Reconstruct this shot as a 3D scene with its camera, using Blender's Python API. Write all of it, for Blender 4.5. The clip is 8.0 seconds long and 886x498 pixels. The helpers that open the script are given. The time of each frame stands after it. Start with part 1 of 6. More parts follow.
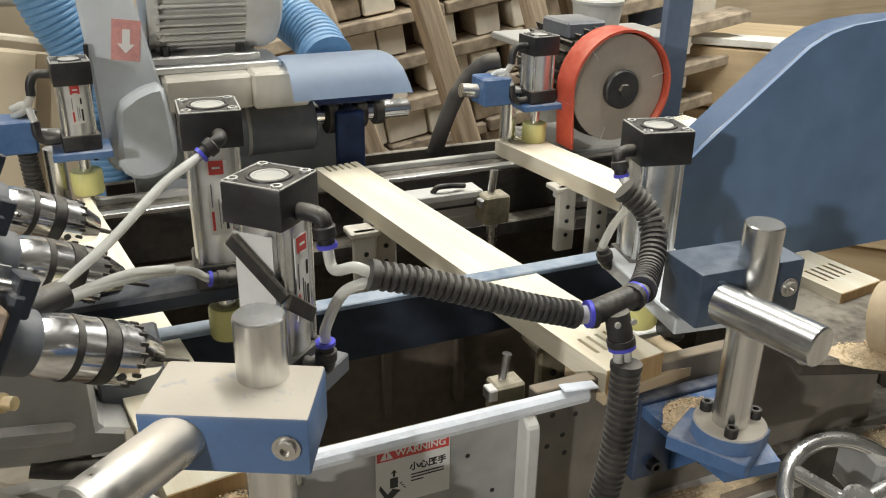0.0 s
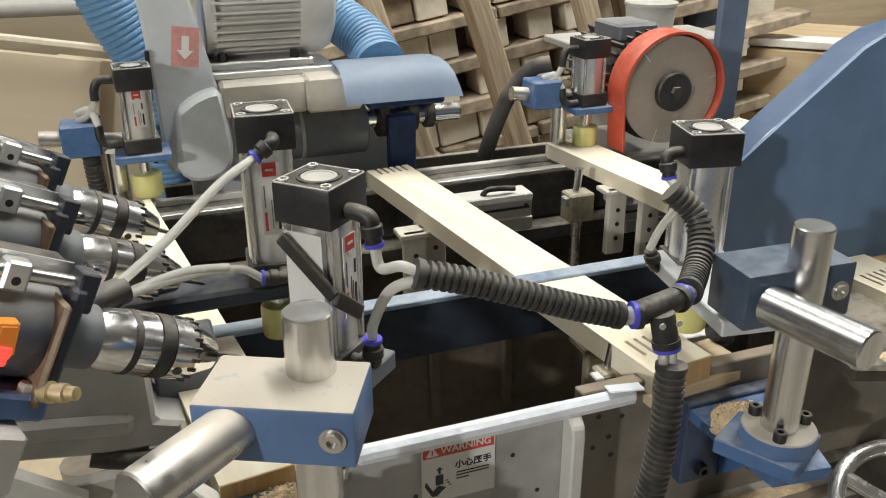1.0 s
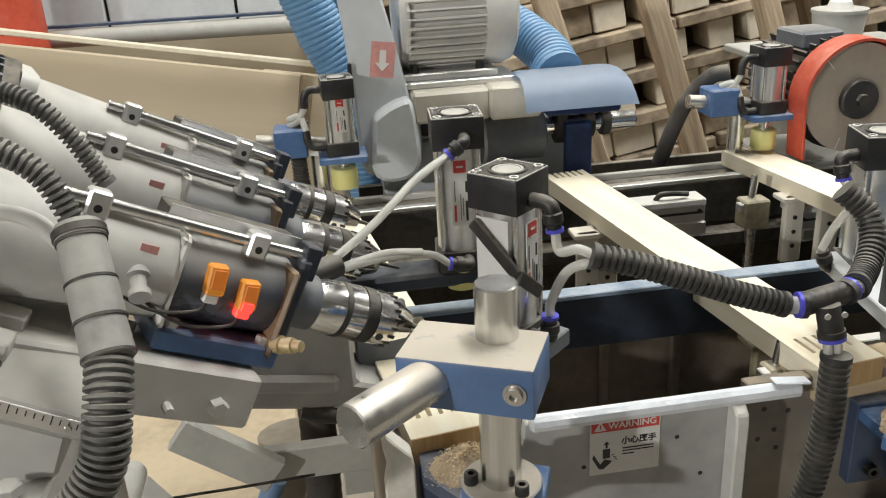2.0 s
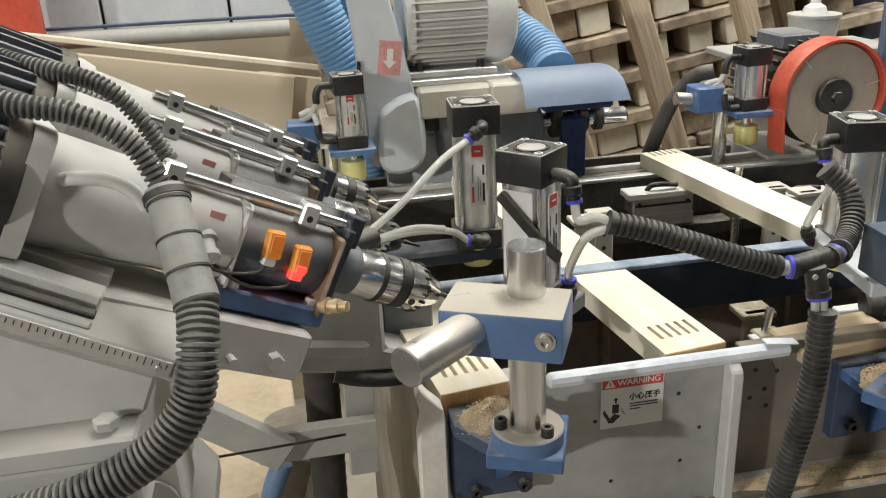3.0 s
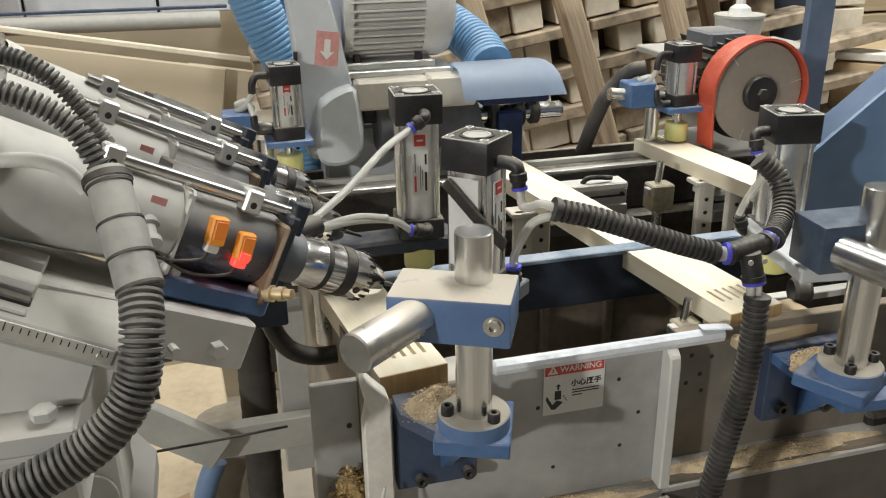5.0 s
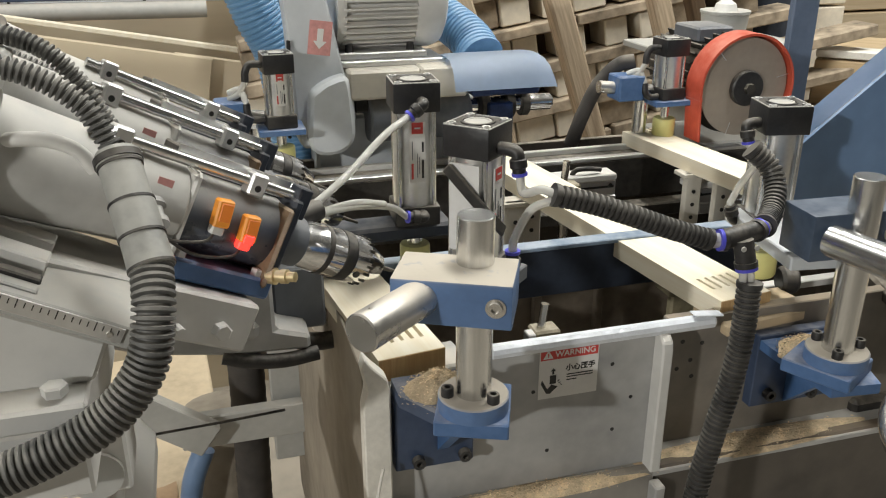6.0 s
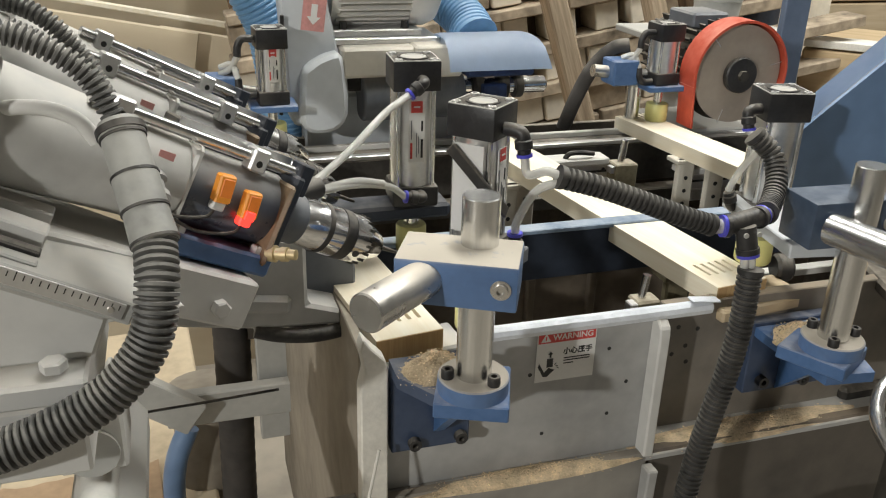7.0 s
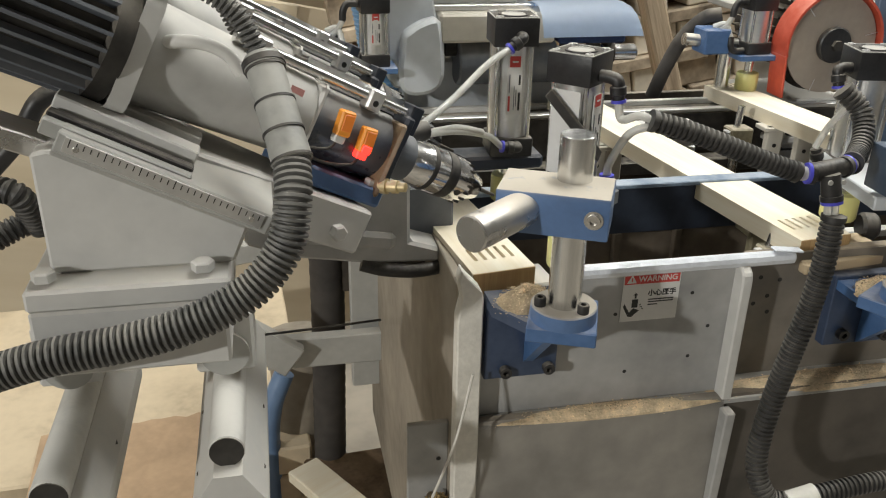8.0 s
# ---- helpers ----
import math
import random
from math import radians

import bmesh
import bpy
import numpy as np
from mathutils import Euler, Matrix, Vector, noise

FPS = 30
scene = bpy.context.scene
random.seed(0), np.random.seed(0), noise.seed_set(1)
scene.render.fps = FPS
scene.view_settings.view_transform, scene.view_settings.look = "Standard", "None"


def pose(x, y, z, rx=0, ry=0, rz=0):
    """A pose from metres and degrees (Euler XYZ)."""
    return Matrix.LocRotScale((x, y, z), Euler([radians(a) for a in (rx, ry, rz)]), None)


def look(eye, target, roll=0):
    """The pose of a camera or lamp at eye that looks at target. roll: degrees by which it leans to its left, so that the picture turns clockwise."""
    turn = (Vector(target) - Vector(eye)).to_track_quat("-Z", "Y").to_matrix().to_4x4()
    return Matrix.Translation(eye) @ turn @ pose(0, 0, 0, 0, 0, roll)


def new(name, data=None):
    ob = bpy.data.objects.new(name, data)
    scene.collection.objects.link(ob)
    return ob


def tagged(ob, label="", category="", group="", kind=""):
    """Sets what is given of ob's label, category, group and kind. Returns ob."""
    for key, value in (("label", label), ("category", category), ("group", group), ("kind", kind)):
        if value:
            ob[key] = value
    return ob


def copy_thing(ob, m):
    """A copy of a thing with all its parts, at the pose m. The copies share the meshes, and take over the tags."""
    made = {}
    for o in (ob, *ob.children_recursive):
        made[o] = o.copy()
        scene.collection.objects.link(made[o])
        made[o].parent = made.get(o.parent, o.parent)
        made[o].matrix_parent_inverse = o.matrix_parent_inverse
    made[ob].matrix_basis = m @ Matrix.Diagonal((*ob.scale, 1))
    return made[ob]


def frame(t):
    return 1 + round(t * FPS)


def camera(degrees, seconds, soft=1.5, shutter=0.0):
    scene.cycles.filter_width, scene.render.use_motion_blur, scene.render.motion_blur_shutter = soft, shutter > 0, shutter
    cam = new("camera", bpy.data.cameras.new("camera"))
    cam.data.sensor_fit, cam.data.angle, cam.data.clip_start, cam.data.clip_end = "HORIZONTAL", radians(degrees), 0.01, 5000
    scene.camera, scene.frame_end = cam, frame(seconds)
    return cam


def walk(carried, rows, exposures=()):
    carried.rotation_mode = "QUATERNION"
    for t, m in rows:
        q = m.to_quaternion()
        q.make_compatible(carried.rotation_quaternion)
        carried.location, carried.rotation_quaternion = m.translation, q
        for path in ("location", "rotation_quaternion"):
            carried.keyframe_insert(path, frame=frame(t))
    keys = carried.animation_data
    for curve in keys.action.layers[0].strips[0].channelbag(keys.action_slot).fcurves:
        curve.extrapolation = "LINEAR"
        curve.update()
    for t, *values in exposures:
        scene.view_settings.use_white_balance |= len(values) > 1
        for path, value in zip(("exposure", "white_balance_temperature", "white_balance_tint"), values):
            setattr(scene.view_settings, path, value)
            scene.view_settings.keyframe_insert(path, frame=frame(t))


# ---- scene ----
cam = camera(54.9, 8.0, soft=1.1)
PATH = [
    (0, (-0.064, -0.319, 1.235), (0.678, 1.355, 0.433), 0.9),
    (0.5, (-0.065, -0.319, 1.234), (0.683, 1.357, 0.437), 0.9),
    (0.8, (-0.062, -0.323, 1.233), (0.657, 1.367, 0.442), 0.5),
    (1, (-0.063, -0.328, 1.236), (0.565, 1.396, 0.442), -0.3),
    (1.2, (-0.066, -0.333, 1.236), (0.446, 1.431, 0.445), -1.2),
    (1.5, (-0.069, -0.35, 1.238), (0.293, 1.455, 0.456), -2.3),
    (1.7, (-0.072, -0.362, 1.238), (0.21, 1.463, 0.47), -3.0),
    (2, (-0.086, -0.386, 1.244), (0.165, 1.448, 0.489), -3.2),
    (2.2, (-0.098, -0.403, 1.247), (0.163, 1.433, 0.498), -3.1),
    (3.3, (-0.141, -0.448, 1.243), (0.199, 1.378, 0.503), -2.4),
    (3.5, (-0.143, -0.444, 1.242), (0.223, 1.377, 0.502), -2.1),
    (4, (-0.144, -0.441, 1.241), (0.268, 1.369, 0.497), -1.6),
    (4.5, (-0.142, -0.44, 1.239), (0.301, 1.361, 0.49), -1.2),
    (5.8, (-0.16, -0.452, 1.235), (0.346, 1.329, 0.481), -0.3),
    (6, (-0.163, -0.451, 1.234), (0.351, 1.326, 0.473), -0.0),
    (6.5, (-0.166, -0.445, 1.23), (0.362, 1.321, 0.454), 0.8),
    (7, (-0.177, -0.441, 1.23), (0.38, 1.306, 0.432), 1.7),
    (7.5, (-0.184, -0.447, 1.228), (0.372, 1.297, 0.422), 2.2),
    (7.7, (-0.196, -0.463, 1.22), (0.284, 1.311, 0.429), 1.6),
    (8, (-0.207, -0.498, 1.218), (0.17, 1.279, 0.382), 1.1),
]
walk(cam, [(t, look(eye, target, roll)) for t, eye, target, roll in PATH])

# ---- light: a workshop hall with rows of ceiling lamps ----
world = bpy.data.worlds.new("hall_air")
scene.world = world
world.use_nodes = True
world.node_tree.nodes["Background"].inputs[0].default_value = (0.9, 0.95, 1.0, 1)
world.node_tree.nodes["Background"].inputs[1].default_value = 0.007
scene.view_settings.exposure = 0.0


def area_lamp(m, sx, sy, watts, colour):
    d = bpy.data.lights.new("ceiling_lamp_light", "AREA")
    d.shape, d.size, d.size_y, d.energy, d.color = "RECTANGLE", sx, sy, watts, colour
    ob = new("ceiling_lamp_light", d)
    ob.matrix_basis = m
    return ob


# x, y, z, length and width of the tube lamps, watts
LAMPS = [(0.60, 0.45, 2.9, 0.2, 1.2, 38), (0.5, 1.6, 2.9, 0.2, 1.2, 14), (-0.9, 0.95, 2.9, 0.2, 1.2, 18), (2.2, 1.0, 2.9, 0.2, 1.2, 46)]
for lx, ly, lz, sx, sy, w in LAMPS:
    area_lamp(pose(lx, ly, lz), sx, sy, w, (0.97, 0.97, 0.92))
# the flood lamp high on the side of the hall, which throws the long shadows
FLOOD = look((-3.15, -2.3, 2.25), (0.1, 0.2, 0.95))
area_lamp(FLOOD, 0.13, 0.10, 72, (0.98, 0.97, 0.92))


# ---- materials ----
def material(name, colour, rough=0.5, metal=0.0, scale=40.0, vary=0.15, bump=0.05, dust=0.0, brushed=False, spec=0.5, fine=6.0, dustcol=(0.56, 0.5, 0.41), cover=0.5, island=0.0):
    """Paint, metal or plastic with variation at two scales, and dust that settles on faces that look up."""
    m = bpy.data.materials.new(name)
    m.use_nodes = True
    nt = m.node_tree
    b = nt.nodes["Principled BSDF"]
    b.inputs["Roughness"].default_value, b.inputs["Metallic"].default_value = rough, metal
    b.inputs["Specular IOR Level"].default_value = spec
    co = nt.nodes.new("ShaderNodeTexCoord")
    mp = nt.nodes.new("ShaderNodeMapping")
    nt.links.new(co.outputs["Object"], mp.inputs[0])
    if brushed:
        mp.inputs["Scale"].default_value = (1, 1, 0.04)
    n1, n2 = nt.nodes.new("ShaderNodeTexNoise"), nt.nodes.new("ShaderNodeTexNoise")
    n1.inputs["Scale"].default_value, n2.inputs["Scale"].default_value = scale, scale * fine
    n1.inputs["Detail"].default_value = n2.inputs["Detail"].default_value = 4
    for n in (n1, n2):
        nt.links.new(mp.outputs[0], n.inputs["Vector"])
    mix = nt.nodes.new("ShaderNodeMath")
    mix.operation = "MULTIPLY_ADD"
    nt.links.new(n2.outputs[0], mix.inputs[0])
    mix.inputs[1].default_value = 0.5
    nt.links.new(n1.outputs[0], mix.inputs[2])
    rm = nt.nodes.new("ShaderNodeMapRange")
    rm.inputs[1].default_value, rm.inputs[2].default_value = 0.45, 1.05
    rm.inputs[3].default_value, rm.inputs[4].default_value = 1 - vary, 1 + vary
    nt.links.new(mix.outputs[0], rm.inputs[0])
    col = nt.nodes.new("ShaderNodeMixRGB")
    col.blend_type = "MULTIPLY"
    col.inputs[0].default_value = 1
    col.inputs[1].default_value = (*colour, 1)
    nt.links.new(rm.outputs[0], col.inputs[2])
    out = col.outputs[0]
    if island > 0:
        gi = nt.nodes.new("ShaderNodeNewGeometry")
        ir = nt.nodes.new("ShaderNodeMapRange")
        ir.inputs[3].default_value, ir.inputs[4].default_value = 1 - island, 1 + island
        nt.links.new(gi.outputs["Random Per Island"], ir.inputs[0])
        ic = nt.nodes.new("ShaderNodeMixRGB")
        ic.blend_type = "MULTIPLY"
        ic.inputs[0].default_value = 1
        nt.links.new(out, ic.inputs[1])
        nt.links.new(ir.outputs[0], ic.inputs[2])
        out = ic.outputs[0]
    if dust > 0:
        geo = nt.nodes.new("ShaderNodeNewGeometry")
        sep = nt.nodes.new("ShaderNodeSeparateXYZ")
        nt.links.new(geo.outputs["Normal"], sep.inputs[0])
        up = nt.nodes.new("ShaderNodeMapRange")
        up.inputs[1].default_value, up.inputs[2].default_value = 0.15, 0.95
        up.inputs[3].default_value, up.inputs[4].default_value = 0.08 * dust, dust
        nt.links.new(sep.outputs[2], up.inputs[0])
        patch = nt.nodes.new("ShaderNodeMapRange")
        patch.inputs[1].default_value, patch.inputs[2].default_value = cover, cover + 0.35
        nt.links.new(mix.outputs[0], patch.inputs[0])
        amt = nt.nodes.new("ShaderNodeMath")
        amt.operation = "MULTIPLY"
        nt.links.new(up.outputs[0], amt.inputs[0])
        nt.links.new(patch.outputs[0], amt.inputs[1])
        dm = nt.nodes.new("ShaderNodeMixRGB")
        dm.inputs[2].default_value = (*dustcol, 1)
        nt.links.new(amt.outputs[0], dm.inputs[0])
        nt.links.new(out, dm.inputs[1])
        out = dm.outputs[0]
        ro = nt.nodes.new("ShaderNodeMapRange")
        ro.inputs[3].default_value, ro.inputs[4].default_value = rough, 0.95
        nt.links.new(amt.outputs[0], ro.inputs[0])
        nt.links.new(ro.outputs[0], b.inputs["Roughness"])
        if metal > 0:
            me = nt.nodes.new("ShaderNodeMapRange")
            me.inputs[3].default_value, me.inputs[4].default_value = metal, 0.0
            nt.links.new(amt.outputs[0], me.inputs[0])
            nt.links.new(me.outputs[0], b.inputs["Metallic"])
    nt.links.new(out, b.inputs["Base Color"])
    if bump:
        bu = nt.nodes.new("ShaderNodeBump")
        bu.inputs["Strength"].default_value, bu.inputs["Distance"].default_value = bump, 0.002
        nt.links.new(n2.outputs[0], bu.inputs["Height"])
        nt.links.new(bu.outputs[0], b.inputs["Normal"])
    return m


def wood(name, light, dark, along="Y", scale=60.0, rough=0.65):
    """Sawn wood: streaks along one axis, fine pores, a touch of difference from piece to piece."""
    m = bpy.data.materials.new(name)
    m.use_nodes = True
    nt = m.node_tree
    b = nt.nodes["Principled BSDF"]
    b.inputs["Roughness"].default_value = rough
    b.inputs["Specular IOR Level"].default_value = 0.25
    co, mp = nt.nodes.new("ShaderNodeTexCoord"), nt.nodes.new("ShaderNodeMapping")
    nt.links.new(co.outputs["Object"], mp.inputs[0])
    mp.inputs["Scale"].default_value = {"X": (0.06, 1, 1), "Y": (1, 0.06, 1), "Z": (1, 1, 0.06)}[along]
    n1, n2 = nt.nodes.new("ShaderNodeTexNoise"), nt.nodes.new("ShaderNodeTexNoise")
    n1.inputs["Scale"].default_value, n1.inputs["Detail"].default_value, n1.inputs["Distortion"].default_value = scale, 5, 0.6
    n2.inputs["Scale"].default_value, n2.inputs["Detail"].default_value = scale * 7, 3
    nt.links.new(mp.outputs[0], n1.inputs["Vector"])
    nt.links.new(mp.outputs[0], n2.inputs["Vector"])
    add = nt.nodes.new("ShaderNodeMath")
    add.operation = "MULTIPLY_ADD"
    nt.links.new(n2.outputs[0], add.inputs[0])
    add.inputs[1].default_value = 0.35
    nt.links.new(n1.outputs[0], add.inputs[2])
    ramp = nt.nodes.new("ShaderNodeValToRGB")
    ramp.color_ramp.elements[0].position, ramp.color_ramp.elements[0].color = 0.4, (*dark, 1)
    ramp.color_ramp.elements[1].position, ramp.color_ramp.elements[1].color = 0.85, (*light, 1)
    nt.links.new(add.outputs[0], ramp.inputs[0])
    info = nt.nodes.new("ShaderNodeObjectInfo")
    rr = nt.nodes.new("ShaderNodeMapRange")
    rr.inputs[3].default_value, rr.inputs[4].default_value = 0.86, 1.1
    nt.links.new(info.outputs["Random"], rr.inputs[0])
    mul = nt.nodes.new("ShaderNodeMixRGB")
    mul.blend_type, mul.inputs[0].default_value = "MULTIPLY", 1
    nt.links.new(ramp.outputs[0], mul.inputs[1])
    nt.links.new(rr.outputs[0], mul.inputs[2])
    nt.links.new(mul.outputs[0], b.inputs["Base Color"])
    bu = nt.nodes.new("ShaderNodeBump")
    bu.inputs["Strength"].default_value, bu.inputs["Distance"].default_value = 0.25, 0.001
    nt.links.new(add.outputs[0], bu.inputs["Height"])
    nt.links.new(bu.outputs[0], b.inputs["Normal"])
    return m


def glow(name, colour, strength):
    m = material(name, colour, 0.4, bump=0)
    b = m.node_tree.nodes["Principled BSDF"]
    b.inputs["Emission Color"].default_value = (*colour, 1)
    b.inputs["Emission Strength"].default_value = strength
    return m


def clear(name, colour, rough, ior=1.45, through_share=0.8):
    m = material(name, colour, rough, bump=0.05, vary=0.05)
    b = m.node_tree.nodes["Principled BSDF"]
    b.inputs["Transmission Weight"].default_value = through_share
    b.inputs["IOR"].default_value = ior
    return m


STEEL = material("ground_steel", (0.70, 0.70, 0.69), 0.27, 1.0, 60, 0.22, 0.03, brushed=True)
SHAFT = material("dusty_guide_shaft", (0.68, 0.67, 0.64), 0.35, 0.4, 36, 0.15, 0.05, dust=0.9, dustcol=(0.74, 0.72, 0.67), cover=0.36)
STEEL_DUSTY = material("dusty_steel", (0.6, 0.59, 0.57), 0.25, 1.0, 30, 0.15, 0.05, dust=0.6, dustcol=(0.55, 0.47, 0.36))
CHROME = material("chuck_chrome", (0.74, 0.74, 0.74), 0.1, 1.0, 60, 0.1, 0.02, dust=0.25)
ALU = material("aluminium", (0.78, 0.78, 0.78), 0.36, 1.0, 50, 0.1, 0.03, dust=0.25)
BLACK = material("black_anodised", (0.016, 0.016, 0.018), 0.42, 0.0, 40, 0.3, 0.05, dust=0.3)
CAPBLACK = material("black_cast_cap", (0.017, 0.017, 0.019), 0.4, 0.0, 60, 0.3, 0.08, dust=0.14)
RUBBER = material("black_ribbed_plastic", (0.028, 0.028, 0.029), 0.38, 0.0, 25, 0.35, 0.08, dust=0.45, dustcol=(0.36, 0.33, 0.28))
GREYHOSE = material("grey_ribbed_plastic", (0.115, 0.115, 0.112), 0.5, 0.0, 25, 0.3, 0.08, dust=0.6, dustcol=(0.5, 0.47, 0.41))
GREYPVC = material("grey_pvc", (0.34, 0.34, 0.32), 0.38, 0.0, 20, 0.3, 0.05, dust=0.5, dustcol=(0.5, 0.47, 0.41))
BLUE = material("blue_paint", (0.065, 0.145, 0.32), 0.36, 0.0, 22, 0.22, 0.12, dust=0.45, cover=0.6)
BLUE_DUSTY = material("dusty_blue_paint", (0.07, 0.165, 0.37), 0.36, 0.0, 30, 0.18, 0.12, dust=1.0, dustcol=(0.53, 0.48, 0.405), cover=0.30)
GREY_LOWER = material("brownish_grey_plate", (0.29, 0.275, 0.25), 0.55, 0.0, 6, 0.4, 0.12, dust=0.5, dustcol=(0.45, 0.35, 0.24))
DARK_LOWER = material("dark_brown_plate", (0.085, 0.075, 0.065), 0.6, 0.0, 7, 0.45, 0.15, dust=0.5, dustcol=(0.3, 0.22, 0.14))
GRIMY_GREY = material("grimy_grey_paint", (0.2, 0.18, 0.155), 0.6, 0.0, 7, 0.45, 0.15, dust=0.6, dustcol=(0.42, 0.32, 0.2))
BLUE_NAVY = material("navy_paint_and_bracket_shade", (0.035, 0.06, 0.12), 0.4, 0.0, 20, 0.25, 0.1, dust=0.3)
# blue paint darkened to slate: the outfeed block's shade is in this colour
BLUE_SHADED = material("shaded_block_blue", (0.055, 0.08, 0.125), 0.42, 0.0, 22, 0.3, 0.12, dust=0.3, dustcol=(0.3, 0.31, 0.32))
BLUE_DARK = material("dark_blue_paint", (0.02, 0.03, 0.052), 0.6, 0.0, 18, 0.3, 0.12, dust=0.18)
BLUE_LIGHT = material("light_blue_paint", (0.42, 0.53, 0.70), 0.35, 0.0, 12, 0.12, 0.05, dust=0.25)
BLUE_COLUMN = material("slate_column_paint", (0.12, 0.165, 0.25), 0.45, 0.0, 12, 0.2, 0.08, dust=0.2)
BLUE_SHEET = material("blue_sheet_paint", (0.15, 0.25, 0.43), 0.36, 0.0, 6, 0.22, 0.05, dust=0.2)
NAVY = material("navy_brush_and_hood_fill", (0.012, 0.03, 0.1), 0.7, 0.0, 60, 0.4, 0.3)
GREY = material("grey_machine_paint", (0.42, 0.42, 0.40), 0.42, 0.0, 14, 0.14, 0.08, dust=0.45, dustcol=(0.55, 0.5, 0.42))
GREY_CASE = material("dusty_grey_casing", (0.50, 0.495, 0.475), 0.42, 0.0, 12, 0.2, 0.08, dust=0.5, dustcol=(0.6, 0.56, 0.49))
GREY_LIGHT = material("light_grey_paint", (0.62, 0.615, 0.595), 0.42, 0.0, 14, 0.12, 0.06, dust=0.5, dustcol=(0.62, 0.56, 0.47))
GREY_BLUE = material("blue_grey_paint", (0.60, 0.63, 0.66), 0.4, 0.0, 10, 0.12, 0.06, dust=0.2)
GREY_DIRTY = material("grey_dirty_paint", (0.39, 0.39, 0.385), 0.45, 0.0, 9, 0.3, 0.1, dust=0.6)
DRUM = material("dark_glossy_enamel", (0.045, 0.06, 0.095), 0.22, 0.0, 26, 0.3, 0.06, dust=0.95, dustcol=(0.46, 0.44, 0.40), cover=0.34, spec=0.7)
AMBER_PLATE = material("resin_stained_plate", (0.17, 0.105, 0.05), 0.4, 0.0, 30, 0.45, 0.1, dust=0.3)
SLATE = material("slate_paint", (0.13, 0.145, 0.17), 0.42, 0.0, 14, 0.2, 0.06, dust=0.3)
CREAM = material("cream_cast_paint", (0.6, 0.57, 0.5), 0.5, 0.0, 16, 0.14, 0.1, dust=0.5)
DARKIRON = material("dark_iron", (0.032, 0.03, 0.028), 0.55, 0.3, 20, 0.4, 0.2, dust=0.55)
DARK_BROWN = material("dark_brown_matt", (0.05, 0.04, 0.03), 0.9, 0.0, 18, 0.5, 0.3, dust=0.5)
WHITE = material("white_plastic", (0.74, 0.73, 0.7), 0.4, 0.0, 20, 0.1, 0.04, dust=0.3)
WORN_WHITE = material("worn_white_edge", (0.8, 0.77, 0.70), 0.7, 0.0, 30, 0.16, 0.3)
FILM = material("clear_film_strip", (0.72, 0.75, 0.8), 0.22, 0.0, 24, 0.14, 0.5, spec=0.8)
YELLOW = clear("yellow_polyurethane", (0.86, 0.82, 0.34), 0.3, 1.4, 0.12)
TUBE = clear("clear_tube", (0.86, 0.85, 0.8), 0.15, 1.3, 0.45)
VIOLET = material("violet_ring", (0.09, 0.09, 0.62), 0.35, bump=0)
RED = material("red_guard_paint", (0.58, 0.085, 0.045), 0.42, 0.0, 18, 0.18, 0.08, dust=0.35)
REDLABEL = material("red_label_print", (0.62, 0.07, 0.06), 0.5, bump=0)
PINKLABEL = material("faded_red_label", (0.62, 0.3, 0.28), 0.55, vary=0.25, bump=0)
PAPER = material("white_label", (0.76, 0.75, 0.73), 0.45, bump=0, vary=0.05)
INK = material("black_print", (0.02, 0.02, 0.02), 0.5, bump=0)
# faint emission only brightens the amber plastic; these bodies are no lamps
AMBER = glow("amber_sensor_lifted", (0.80, 0.30, 0.035), 0.14)
AMBER_DEEP = glow("deep_amber_window_lifted", (0.62, 0.17, 0.02), 0.25)
REDLED = glow("red_led", (1.0, 0.03, 0.02), 3.0)
OLIVE = material("grimy_olive_casting", (0.20, 0.175, 0.11), 0.6, 0.1, 30, 0.4, 0.15, dust=0.5)
BRASS = material("dusty_brass", (0.62, 0.5, 0.28), 0.4, 0.8, 30, 0.2, 0.1, dust=0.7)
BLADE = material("saw_blade_steel", (0.42, 0.36, 0.3), 0.5, 0.35, 14, 0.12, 0.05)
PINE = wood("fresh_pine", (0.86, 0.8, 0.66), (0.78, 0.68, 0.5), "Y")
PINE_END = wood("pine_end_grain", (0.6, 0.42, 0.22), (0.42, 0.26, 0.12), "Z", 120)
BOARD_X = wood("stacked_timber", (0.6, 0.49, 0.34), (0.45, 0.34, 0.21), "X", 22)
YELLOW_TIMBER = wood("yellow_timber", (0.68, 0.53, 0.34), (0.52, 0.38, 0.22), "X", 20)
PALLET = material("grey_pallet_wood", (0.36, 0.29, 0.21), 0.85, 0.0, 16, 0.7, 0.2, fine=3.0)
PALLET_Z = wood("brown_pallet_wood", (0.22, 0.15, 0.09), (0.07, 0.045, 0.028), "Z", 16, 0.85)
TIMBER = wood("weathered_timber", (0.66, 0.53, 0.38), (0.12, 0.07, 0.04), "Z", 34, 0.85)
PLY = wood("pale_plywood", (0.58, 0.50, 0.37), (0.49, 0.41, 0.29), "X", 5, 0.75)
CARD = material("pale_board_stack", (0.74, 0.67, 0.55), 0.8, 0.0, 9, 0.2, 0.1)
DUSTY_SHEET = material("sawdust_coated_sheet", (0.60, 0.49, 0.34), 0.9, 0.0, 9, 0.22, 0.25, dust=0.6, dustcol=(0.66, 0.55, 0.39))
KRAFT = material("brown_kraft_sheet", (0.46, 0.32, 0.20), 0.85, 0.0, 14, 0.18, 0.15)
SAWDUST = material("sawdust", (0.70, 0.55, 0.36), 0.95, 0.0, 60, 0.4, 0.9, fine=9, island=0.4)
